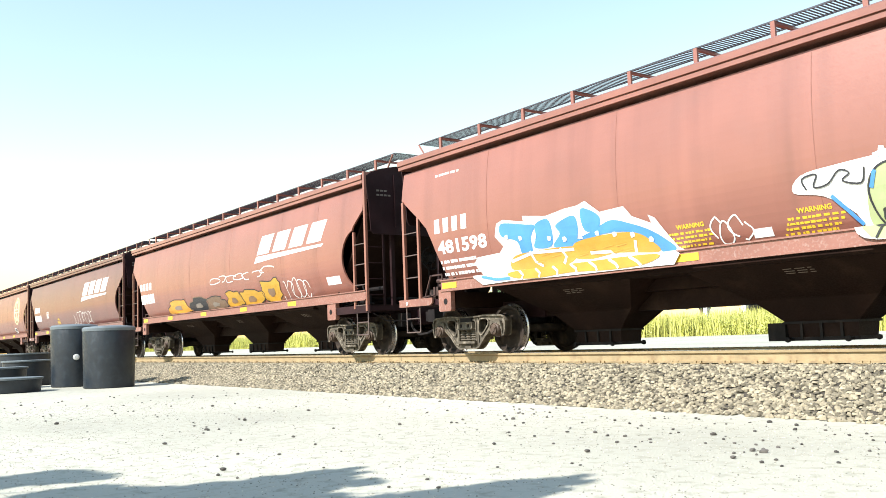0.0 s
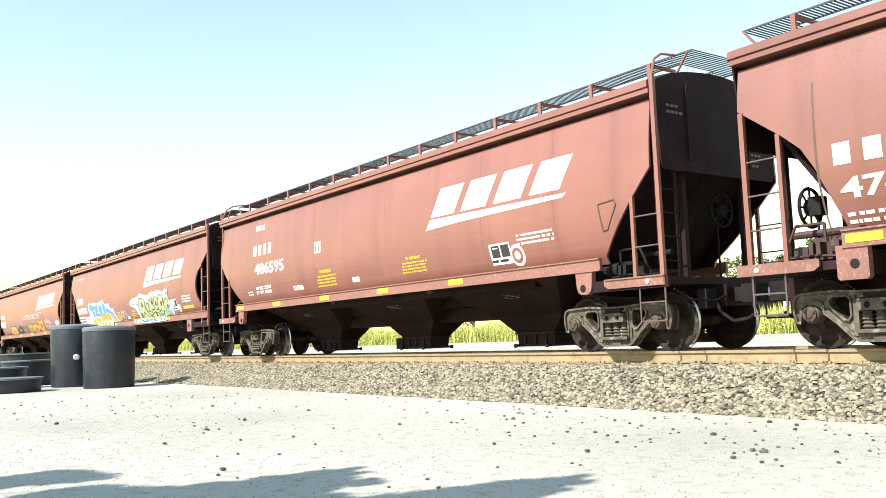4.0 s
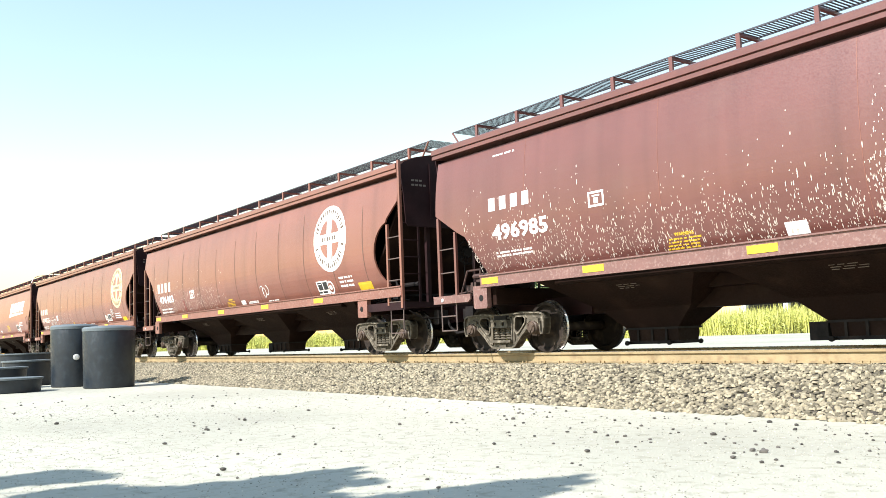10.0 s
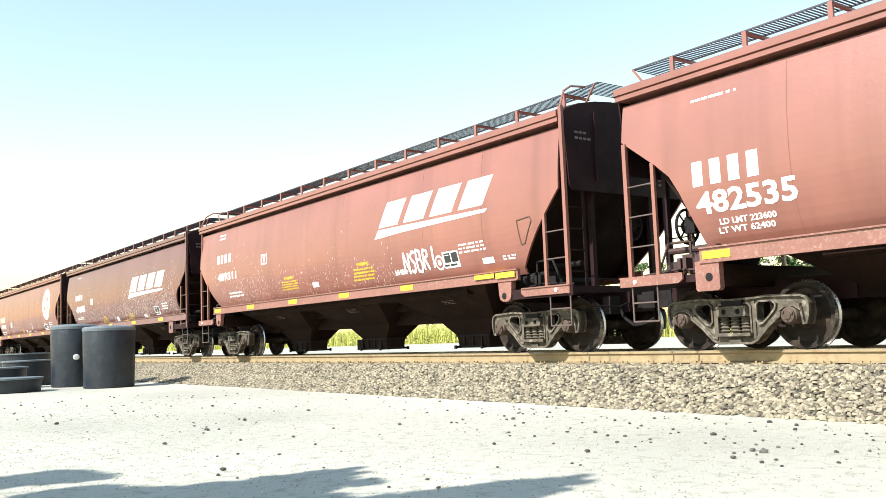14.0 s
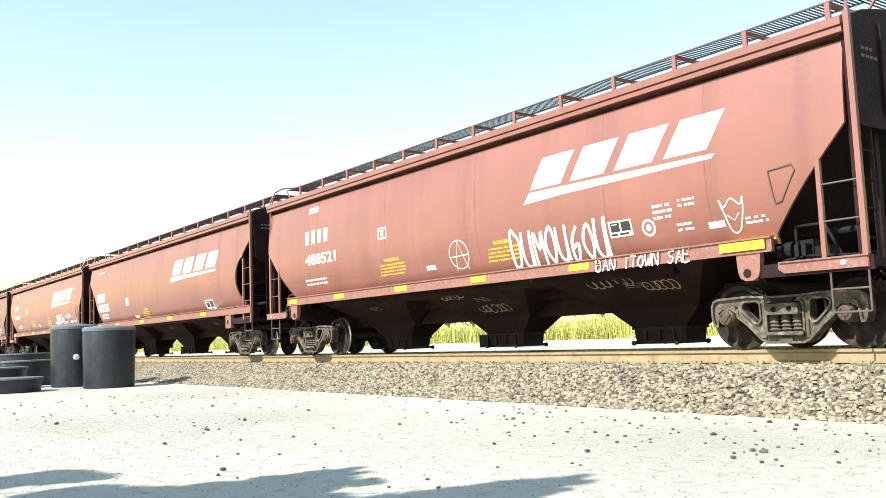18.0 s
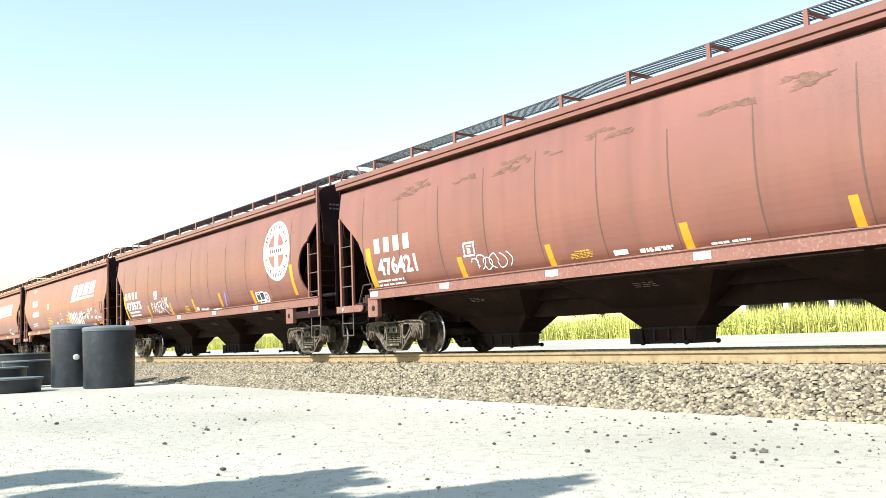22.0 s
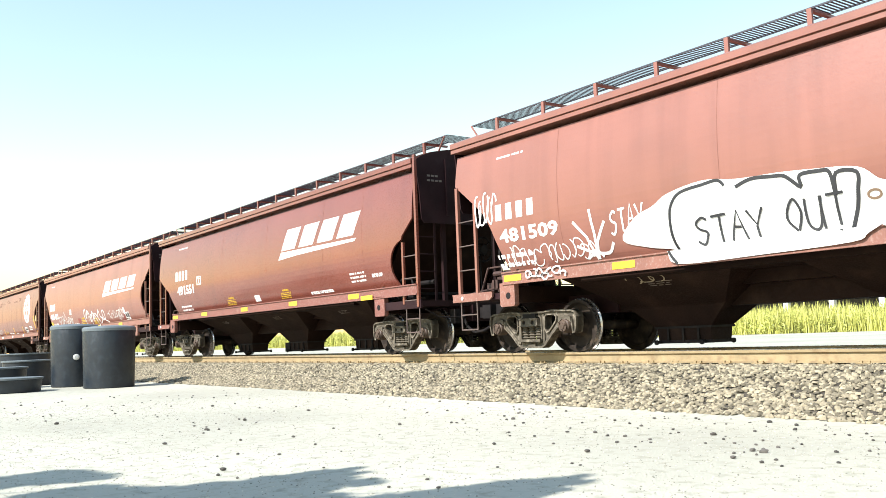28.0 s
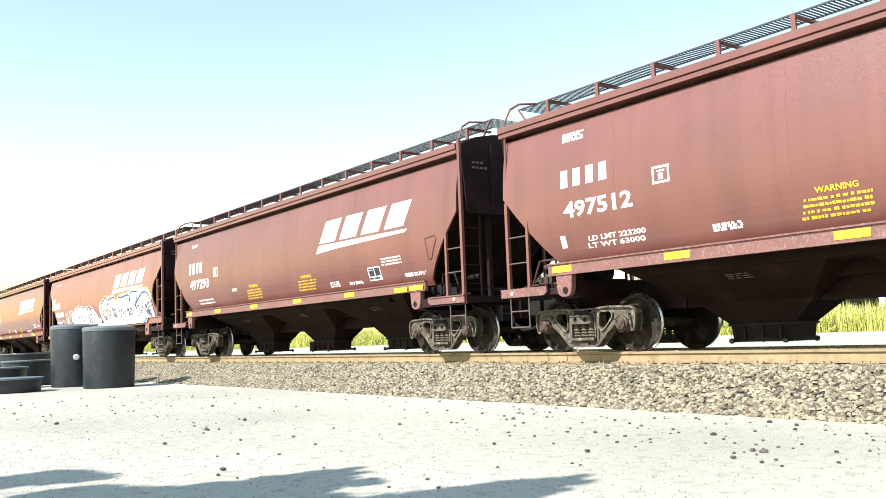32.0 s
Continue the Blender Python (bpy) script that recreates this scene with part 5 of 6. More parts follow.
def art_f(c):
    serif_mark(c, 1.32, 2.24, 2.86, 2.51)
    number(c, 1.41, 1.81, 3.05, 2.07, "474035", FADED)
    yellow(c, 2.67, 1.41, 3.19, 1.61)
    bars(c, 1.56, 1.48, 2.46, 1.66, 2)
    panel(c, 4.50, 1.85, 4.82, 2.10)
    tag(c, 3.05, 1.62, 4.35, 1.95, 6)
    chips(c, 3.4, 1.23, 7.6, 1.94, 260, 0.32)
    warning(c, 7.50, 1.45, 7.93, 1.64)
    plate(c, 8.46, 1.47, 8.73, 1.56)
    herald(c, 13.96, 2.94, 15.51, 2.62, "worn")
    panel(c, 13.21, 1.51, 13.73, 1.77)
    ring(c, 12.90, 1.51, 13.19, 1.72)
    bars(c, 14.36, 1.56, 15.07, 1.80, 3)
    yellow(c, 15.26, 1.43, 15.76, 1.60)
    bars(c, 9.08, 1.48, 9.71, 1.53, 2)
    bars(c, 10.41, 1.47, 11.03, 1.49, 1)
    tag(c, 13.81, 1.62, 14.12, 1.94, 3)


def art_g(c):
    chips(c, 0.9, 1.5, 6.6, 3.3, 420, 0.40, 1.0)
    redpatch(c, 3.92, 1.47, 4.06, 1.87)
    redpatch(c, 1.42, 1.47, 1.52, 1.8)
    serif_mark(c, 1.49, 2.23, 2.94, 2.55)
    number(c, 1.62, 1.85, 3.01, 2.10, "476483")
    bars(c, 1.67, 1.49, 2.85, 1.69, 2)
    panel(c, 4.59, 1.88, 4.95, 2.14)
    chips(c, 1.45, 1.56, 7.40, 2.28, 170)
    warning(c, 7.55, 1.46, 8.09, 1.68)
    plate(c, 8.56, 1.47, 8.84, 1.59)
    bars(c, 9.05, 1.47, 9.71, 1.54, 2)
    bars(c, 10.37, 1.46, 11.04, 1.50, 1)
    tag(c, 9.96, 1.63, 10.42, 1.91, 3)
    herald(c, 13.16, 2.95, 14.75, 2.69, "clean")
    panel(c, 13.24, 1.47, 13.79, 1.79)
    ring(c, 13.74, 1.49, 14.06, 1.74)
    bars(c, 14.36, 1.56, 14.98, 1.85, 3)
    yellow(c, 15.23, 1.45, 15.80, 1.63)


def art_h(c):
    bars(c, 2.06, 3.57, 2.74, 3.61, 1)
    mark(c, 1.89, 2.59, 3.12, 2.83)
    number(c, 1.97, 2.04, 3.44, 2.33, "496985")
    panel(c, 4.41, 2.31, 4.75, 2.56)
    bars(c, 2.07, 1.72, 3.06, 1.84, 2)
    chips(c, 0.61, 1.67, 11.80, 2.30, 330)
    warning(c, 6.03, 1.46, 6.61, 1.71)
    plate(c, 7.95, 1.46, 8.27, 1.63)
    warning(c, 9.66, 1.43, 10.21, 1.69)
    bars(c, 11.41, 1.47, 11.82, 1.59, 3)
    logo(c, 9.80, 2.27, 14.05, 2.96)
    panel(c, 12.70, 1.51, 13.21, 1.81)
    bars(c, 13.51, 1.65, 14.12, 1.91, 3)
    chips(c, 9.0, 1.79, 15.77, 2.81, 1700, 0.70, 1.0)
    chips(c, 4.6, 1.5, 9.5, 2.6, 420, 0.45, 1.0)
    chips(c, 0.9, 1.5, 4.4, 2.9, 360, 0.65, 1.1)


def art_i(c):
    grab_outline(c)
    bars(c, 1.55, 3.45, 2.02, 3.65, 2)
    mark(c, 1.41, 2.77, 2.53, 3.02)
    number(c, 1.43, 2.25, 2.82, 2.48, "489311")
    panel(c, 4.53, 2.49, 4.90, 2.77)
    bars(c, 2.22, 1.70, 3.18, 1.89, 2)
    warning(c, 5.73, 1.70, 6.65, 2.04)
    plate(c, 7.42, 1.67, 7.73, 1.79)
    warning(c, 9.46, 1.67, 10.35, 2.08)
    bars(c, 11.19, 1.67, 11.67, 1.78, 3)
    chips(c, 2.22, 1.76, 11.09, 2.05, 300)
    chips(c, 0.9, 1.5, 4.8, 2.9, 520, 0.62, 1.0)
    logo(c, 10.44, 2.53, 14.63, 3.20)
    handstyle(c, "white", "NSBRI", 11.52, 1.70, 12.72, 2.10, 0.062, sharp=True)
    panel(c, 12.94, 1.67, 13.45, 1.99)
    ring(c, 12.66, 1.68, 12.96, 1.92)
    bars(c, 13.46, 1.90, 14.27, 2.11, 3)
    plate(c, 14.18, 1.65, 14.51, 1.76)
    bars(c, 14.77, 1.66, 15.13, 1.76, 2)
    yellow(c, 13.96, 1.37, 14.54, 1.44)
    yellow(c, 14.59, 1.35, 15.11, 1.41)


def art_j(c):
    bars(c, 1.39, 3.49, 2.14, 3.57, 1)
    mark(c, 1.31, 2.31, 2.50, 2.66)
    number(c, 1.36, 1.90, 2.93, 2.22, "482535")
    load(c, 1.71, 1.60, 2.64, 1.81, "LD LMT 223600", "LT WT 62400")
    panel(c, 5.22, 2.01, 5.56, 2.30)
    warning(c, 7.14, 1.46, 7.95, 1.79)
    bars(c, 6.14, 1.47, 6.64, 1.59, 3)
    logo(c, 10.31, 2.54, 14.72, 3.16)
    panel(c, 13.39, 1.41, 14.03, 1.75)


def art_k(c):
    bars(c, 2.32, 3.48, 2.83, 3.64, 3)
    mark(c, 2.16, 2.74, 3.42, 3.07)
    number(c, 2.13, 2.22, 3.67, 2.49, "488521")
    panel(c, 5.57, 2.50, 5.91, 2.76)
    bars(c, 2.10, 1.70, 3.19, 1.90, 2)
    warning(c, 5.61, 1.69, 6.60, 2.06)
    stroke(c, "cream", [(8.45 + 0.3 * math.cos(0.35 * k), 1.90 + 0.27 * math.sin(0.35 * k)) for k in range(19)], 0.025)
    stroke(c, "cream", [(8.28, 1.60), (8.46, 2.17), (8.66, 1.60)], 0.025)
    stroke(c, "cream", [(8.16, 1.86), (8.76, 1.88)], 0.025)
    plate(c, 7.35, 1.68, 7.66, 1.77)
    warning(c, 9.35, 1.66, 10.25, 2.04)
    handstyle(c, "white", "DUMOU6OU", 10.0, 1.50, 12.35, 2.06, 0.062)
    panel(c, 12.36, 1.77, 12.83, 2.02)
    logo(c, 10.38, 2.59, 14.65, 3.25)
    bars(c, 13.24, 1.92, 13.60, 2.18, 3)
    bars(c, 13.70, 2.05, 14.00, 2.20, 2)
    bars(c, 13.70, 1.70, 13.99, 1.85, 2)
    plate(c, 14.25, 1.69, 14.52, 1.78)
    bars(c, 14.85, 1.67, 15.19, 1.79, 2)
    ring(c, 13.03, 1.70, 13.29, 1.98)
    stroke(c, "cream", [(14.46, 2.06), (14.52, 1.95), (14.65, 2.06), (14.78, 1.96), (14.84, 2.06), (14.80, 1.84), (14.70, 1.62), (14.58, 1.62), (14.52, 1.84), (14.46, 2.06)], 0.025)
    stroke(c, "cream", [(14.56, 1.84), (14.66, 1.76), (14.75, 1.85)], 0.02)
    handstyle(c, "white", "BAN ITOWN SAE", 12.05, 1.27, 13.9, 1.43, 0.024)
    hopper_scrawl(c, 11.3, 1.22, 0.95, 0.34, 6)
    hopper_scrawl(c, 12.4, 1.10, 0.65, 0.26, 5)
    hopper_scrawl(c, 7.0, 1.25, 0.85, 0.30, 6)
    hopper_scrawl(c, 7.9, 0.95, 0.9, 0.28, 6)
    grab_outline(c)
    yellow(c, 14.38, 1.33, 15.08, 1.49)


def art_l(c):
    herald(c, 13.78, 2.9, 15.38, 2.7, "clean")
    slash(c, 15.42, 1.55, 15.56, 2.34)
    serif_mark(c, 1.22, 2.20, 2.85, 2.46)
    number(c, 1.25, 1.79, 3.04, 2.09, "473575")
    bars(c, 1.64, 1.52, 2.82, 1.76, 2)
    panel(c, 4.56, 2.06, 4.90, 2.34)
    handstyle(c, "white", "PACER", 4.22, 1.58, 5.40, 1.90, 0.03, sharp=True)
    handstyle(c, "white", "YAK", 5.38, 1.72, 5.98, 2.02, 0.028, sharp=True)
    stroke(c, "white", [(5.28, 1.74), (5.55, 1.66), (5.80, 1.52), (5.86, 1.44)], 0.03)
    stroke(c, "white", [(5.90, 1.80), (6.0, 1.66), (6.10, 1.52), (6.12, 1.44)], 0.026)
    slash(c, 1.07, 1.48, 1.23, 2.36)
    slash(c, 3.82, 1.44, 3.94, 1.86)
    slash(c, 6.14, 1.41, 6.27, 1.85)
    slash(c, 8.28, 1.39, 8.42, 1.85)
    slash(c, 10.52, 1.49, 10.65, 1.91)
    slash(c, 12.91, 1.41, 13.05, 1.83)
    bluestreak(c, 10.90, 1.50, 11.06, 1.90)
    warning(c, 7.46, 1.45, 7.95, 1.66)
    plate(c, 8.51, 1.47, 8.73, 1.57)
    bars(c, 8.90, 1.46, 9.54, 1.51, 2)
    bars(c, 10.34, 1.41, 10.92, 1.47, 1)
    panel(c, 13.18, 1.43, 13.71, 1.76)
    ring(c, 13.70, 1.48, 13.99, 1.71)


def art_m(c):
    scuffs(c, 15, 4)
    serif_mark(c, 1.57, 2.21, 3.09, 2.53)
    number(c, 1.68, 1.71, 3.17, 2.08, "476421")
    bars(c, 1.66, 1.46, 2.72, 1.63, 2)
    slash(c, 1.29, 1.49, 1.48, 2.35)
    slash(c, 4.64, 1.40, 4.78, 1.84)
    slash(c, 7.13, 1.40, 7.25, 1.82)
    slash(c, 9.99, 1.40, 10.12, 1.83)
    slash(c, 12.55, 1.40, 12.66, 1.84)
    panel(c, 4.77, 1.83, 5.11, 2.11)
    tag(c, 5.01, 1.50, 6.18, 1.81, 6)
    warning(c, 7.69, 1.52, 8.23, 1.65)
    plate(c, 8.64, 1.49, 8.93, 1.57)
    bars(c, 9.18, 1.48, 9.82, 1.54, 2)
    bars(c, 10.49, 1.47, 11.13, 1.49, 1)
    herald(c, 13.20, 2.90, 14.82, 2.65, "clean")
    panel(c, 13.25, 1.48, 13.88, 1.77)
    bars(c, 14.41, 1.57, 15.08, 1.82, 3)
    slash(c, 15.74, 1.42, 15.91, 2.30)


def art_n(c):
    bars(c, 1.39, 3.51, 2.10, 3.56, 1)
    mark(c, 1.30, 2.35, 2.46, 2.67)
    number(c, 1.37, 1.91, 2.90, 2.19, "481431")
    yellow(c, 1.35, 1.59, 1.71, 1.80)
    load(c, 1.79, 1.52, 2.70, 1.71, "LD LMT 223600", "LT WT 62400")
    panel(c, 5.16, 2.03, 5.50, 2.27)
    bars(c, 6.10, 1.46, 6.58, 1.60, 3)
    redpatch(c, 6.52, 1.58, 6.95, 1.81)
    warning(c, 7.08, 1.46, 7.81, 1.81)
    n = (c[0], c[1] - 0.24)
    for pts in ([(7.67, 1.28), (7.58, 1.55), (7.51, 2.02), (7.64, 2.12), (7.77, 2.10), (7.78, 1.73), (7.98, 1.99), (8.09, 2.05), (8.16, 1.64), (8.12, 2.02), (8.29, 1.95), (8.36, 1.57), (8.51, 1.88), (8.77, 1.82)],
                [(8.48, 1.47), (8.64, 1.84), (8.88, 2.0), (8.98, 1.61), (9.03, 1.86), (9.20, 1.90), (9.36, 1.87), (9.61, 1.68), (9.77, 1.47)], [(8.82, 1.58), (8.96, 1.85), (9.21, 1.79), (9.41, 1.47)],
                [(9.59, 1.75), (9.81, 2.04), (9.96, 1.73), (10.28, 1.69), (9.94, 1.51), (9.85, 1.47)], [(9.96, 1.75), (10.28, 1.62), (10.55, 1.62), (10.65, 1.76), (10.60, 1.92), (10.46, 1.99), (10.34, 1.92), (10.34, 1.78), (10.53, 1.59), (10.83, 1.52), (10.98, 1.46)]):
        stroke(n, "white", pts, 0.05)
    for pts in ([(7.7, 1.44), (7.54, 1.42), (7.71, 1.28), (8.13, 1.25), (8.07, 1.40), (8.34, 1.29), (8.66, 1.25), (8.61, 1.42), (8.98, 1.26), (9.41, 1.32)], [(10.42, 1.43), (10.51, 1.27), (10.76, 1.27), (10.97, 1.34)]):
        stroke(n, "white", pts, 0.05)
    for pts in ([(3.07, 1.78), (2.84, 1.77), (2.85, 1.93), (3.25, 1.99), (3.19, 1.83), (2.95, 1.63), (3.23, 1.55), (3.46, 1.81), (3.36, 1.95), (3.64, 1.98), (3.5, 1.56)], [(3.56, 1.61), (3.91, 2.02), (3.68, 1.79), (4.0, 1.82), (3.83, 1.53), (4.09, 1.54), (4.26, 1.8), (4.02, 2.07), (3.87, 2.18), (4.22, 1.87), (4.25, 1.59), (4.04, 1.55)],
                [(4.35, 1.58), (4.67, 1.94), (4.76, 1.7), (4.51, 1.66), (4.87, 1.95), (4.69, 1.5), (4.91, 1.8), (5.1, 1.81), (4.94, 1.51), (5.21, 1.95), (5.08, 1.48), (5.39, 1.87), (5.27, 1.51), (5.6, 1.62)]):
        stroke(n, "white", pts, 0.028)
    warning(c, 9.11, 1.46, 9.91, 1.71)
    logo(c, 10.73, 2.54, 15.33, 3.07)
    panel(c, 13.68, 1.47, 14.19, 1.77)
    ring(c, 13.42, 1.73, 13.68, 1.95)
    tag(c, 11.34, 1.58, 12.85, 1.89, 6)
    tag(c, 12.82, 1.51, 13.36, 1.96, 7)
    redpatch(c, 13.36, 1.51, 13.60, 1.73)


def art_o(c):
    bars(c, 1.89, 3.52, 2.69, 3.60, 1)
    mark(c, 1.65, 2.52, 2.86, 2.83)
    number(c, 1.79, 2.04, 3.28, 2.34, "491551")
    panel(c, 3.57, 2.28, 3.92, 2.55)
    bars(c, 2.02, 1.47, 2.96, 1.70, 2)
    warning(c, 5.87, 1.50, 6.53, 1.73)
    plate(c, 7.83, 1.51, 8.17, 1.68)
    warning(c, 9.49, 1.49, 10.10, 1.73)
    bars(c, 11.18, 1.50, 12.34, 1.57, 2)
    logo(c, 9.52, 2.52, 13.80, 3.19)
    bars(c, 13.19, 1.63, 13.87, 1.89, 3)
    bars(c, 14.14, 1.71, 14.57, 1.78, 3)
    yellow(c, 13.75, 1.22, 14.24, 1.32)


def art_p(c):
    bars(c, 1.31, 3.49, 2.04, 3.56, 1)
    mark(c, 1.22, 2.39, 2.35, 2.68)
    number(c, 1.31, 1.97, 2.83, 2.22, "481509")
    bars(c, 1.28, 1.49, 2.21, 1.80, 2)
    scrawl(c, "white", 0.65, 2.35, 1.25, 2.95, 5, 0.035)
    scrawl(c, "white", 1.5, 1.50, 2.6, 1.85, 6, 0.022)
    scrawl(c, "white", 2.0, 1.27, 3.0, 1.42, 7, 0.03)
    for pts in ([(3.25, 2.12), (3.5, 1.85), (3.62, 1.48)], [(3.62, 2.28), (3.66, 1.9), (3.62, 1.48)], [(3.95, 2.05), (3.72, 1.75), (3.64, 1.48)], [(3.30, 1.72), (3.6, 1.60), (3.95, 1.55), (4.1, 1.7)], [(3.5, 1.5), (3.75, 1.62), (3.85, 1.5)]):
        stroke(c, "white", pts, 0.05)
    handstyle(c, "white", "STAY", 3.98, 1.84, 4.70, 2.18, 0.036)
    tag(c, 2.62, 1.52, 3.68, 1.82, 7)
    bubble((c[0], c[1] - 0.22))
    logo(c, 10.93, 2.56, 15.21, 3.22)
    wall((c[0], c[1] - 0.22))


def art_q(c):
    grab_outline(c)
    bars(c, 1.55, 3.46, 2.08, 3.58, 2)
    mark(c, 1.39, 2.64, 2.63, 2.98)
    number(c, 1.46, 2.14, 3.06, 2.44, "497293")
    panel(c, 3.44, 2.43, 3.78, 2.71)
    bars(c, 2.15, 1.61, 3.36, 1.81, 2)
    warning(c, 5.86, 1.59, 6.83, 2.00)
    warning(c, 9.04, 1.62, 10.00, 2.01)
    bars(c, 10.69, 1.60, 11.16, 1.74, 3)
    bars(c, 11.60, 1.60, 12.20, 1.67, 2)
    logo(c, 10.08, 2.48, 14.35, 3.14)
    panel(c, 12.46, 1.63, 12.98, 1.93)
    bars(c, 13.03, 1.91, 13.82, 2.10, 3)
    plate(c, 13.93, 1.61, 14.22, 1.69)
    bars(c, 14.26, 1.61, 14.69, 1.69, 2)
    yellow(c, 13.59, 1.30, 14.09, 1.37)
    yellow(c, 14.15, 1.31, 14.66, 1.37)
    bars(c, 4.80, 1.88, 5.14, 1.98, 2)


def art_r(c):
    grab_outline(c)
    bars(c, 1.59, 3.45, 2.08, 3.61, 4)
    mark(c, 1.49, 2.71, 2.65, 3.00)
    number(c, 1.53, 2.20, 3.02, 2.47, "497512")
    panel(c, 3.43, 2.47, 3.75, 2.73)
    load(c, 2.03, 1.66, 3.27, 1.86, "LD LMT 223200", "LT WT 63000")
    warning(c, 5.86, 1.62, 6.81, 2.02)
    bars(c, 4.49, 1.64, 4.99, 1.75, 3)
    plate(c, 1.45, 1.72, 1.57, 1.92)


ART = {"A": art_a, "B": art_b, "C": art_c, "D": art_d, "E": art_e, "F": art_f, "G": art_g, "H": art_h, "I": art_i, "J": art_j, "K": art_k, "L": art_l, "M": art_m, "N": art_n, "O": art_o, "P": art_p, "Q": art_q, "R": art_r}
CARS = [("A", -69.9, 8.45, "round", "ribbed", 1, "oxide red hopper car with a round device"), ("B", -52.1, 8.45, "round", "maroon", 0, "dark maroon hopper car with a white slanted device"),
        ("C", -33.84, 8.45, "round", "oxide", 0, "oxide red hopper car with orange and black graffiti letters"), ("D", -15.32, 8.45, "round", "oxide", 0, "oxide red hopper car with blue and lime graffiti"),
        ("E", 2.80, 8.27, "straight", "oxide", 0, "clean oxide red hopper car with slanted body ends"), ("F", 20.89, 8.45, "round", "ribbed", 1, "ribbed red hopper car with a worn round device"),
        ("G", 39.18, 8.45, "round", "ribbed", 1, "ribbed red hopper car with flaked paint and a round device"), ("H", 57.52, 7.87, "low", "maroon", 0, "dark maroon hopper car covered in paint chips"),
        ("I", 74.67, 8.13, "straight", "oxide", 0, "red hopper car with flaked sill and a white scrawl"), ("J", 92.35, 8.40, "round", "oxide", 0, "clean oxide red hopper car with rounded body ends"),
        ("K", 110.5, 8.13, "straight", "oxide", 0, "red hopper car with a large white scrawl"), ("L", 128.19, 8.40, "round", "ribbed", 2, "ribbed red hopper car with yellow upright stripes"),
        ("M", 146.15, 8.45, "round", "ribbed", 2, "ribbed red hopper car with yellow stripes and a round device"), ("N", 164.55, 8.38, "round", "oxide", 0, "red hopper car with white outlined graffiti letters"),
        ("O", 182.54, 7.9, "low", "bright", 0, "glossy dark red hopper car with clean white lettering"), ("P", 199.83, 8.45, "round", "oxide", 0, "red hopper car painted over with white graffiti and words"),
        ("Q", 218.16, 7.9, "straight", "brown", 0, "brownish red hopper car with slanted body ends"), ("R", 235.37, 7.9, "straight", "brown", 0, "brownish red hopper car with clean white numbers")]
TRAIN = []


def build_train():
    for code, corner, e, style, paint, ribs, label in CARS:
        car = build_car(corner, e, style, paint, ribs, label)
        ART[code]((car, e + (0.22 if code == "H" else 0)))
        TRAIN.append((car, corner + e))


def motions():
    for car, u in TRAIN:
        walk(car, [(t, pose(u - x, TRACK_Y, RAIL_Z)) for t, x in WAY])
    ts, xs = [w[0] for w in WAY], [w[1] for w in WAY]
    rows = [(k / 15, float(np.interp(k / 15, ts, xs))) for k in range(481)]
    for w, a in WHEELS:
        walk(w, [(t, pose(a, 0, 0.457, 0, -math.degrees(x / 0.457), 0)) for t, x in rows])


# ---- yard, plants, distance ----
def stones(name, n, x0, x1, ylo, yhi, zof, smin, smax, mat, label, seed):
    rng = np.random.default_rng(seed)
    low = [(math.cos(k * 1.2566), 0.95 * math.sin(k * 1.2566), -0.15) for k in range(5)]
    high = [(0.62 * math.cos(k * 1.2566 + 0.6), 0.6 * math.sin(k * 1.2566 + 0.6), 0.68) for k in range(5)]
    base = np.array(low + high)
    tri = np.array([(k, (k + 1) % 5, 5 + k) for k in range(5)] + [((k + 1) % 5, 5 + (k + 1) % 5, 5 + k) for k in range(5)] + [(5, 6, 7), (5, 7, 8), (5, 8, 9)])
    x = rng.uniform(x0, x1, n)
    y = rng.uniform(ylo, yhi, n)
    s = rng.uniform(smin, smax, n)
    a = rng.uniform(0, 6.28, n)
    j = base[None] * rng.uniform(0.68, 1.25, (n, 10, 3)) * s[:, None, None] * np.array([1, 0.8, 0.75])
    tilt = rng.uniform(-0.6, 0.6, n)
    cx, sx = np.cos(tilt)[:, None], np.sin(tilt)[:, None]
    jy, jz = j[..., 1] * cx - j[..., 2] * sx, j[..., 1] * sx + j[..., 2] * cx
    ca, sa = np.cos(a)[:, None], np.sin(a)[:, None]
    px, py = j[..., 0] * ca - jy * sa, j[..., 0] * sa + jy * ca
    v = np.stack([px + x[:, None], py + y[:, None], jz + zof(y)[:, None] + s[:, None] * 0.18], -1).reshape(-1, 3)
    f = (tri[None] + (np.arange(n) * 10)[:, None, None]).reshape(-1, 3)
    me = bpy.data.meshes.new(name)
    me.from_pydata(v.tolist(), [], f.tolist())
    me.materials.append(mat)
    return tagged(new(name, me), label, kind="stuff")


def bank(y):
    return np.interp(y, [8.0, 8.4, 9.2, 10.1, 10.4, 13.2, 14.2], [0.0, 0.03, 0.2, 0.42, 0.425, 0.425, 0.43])


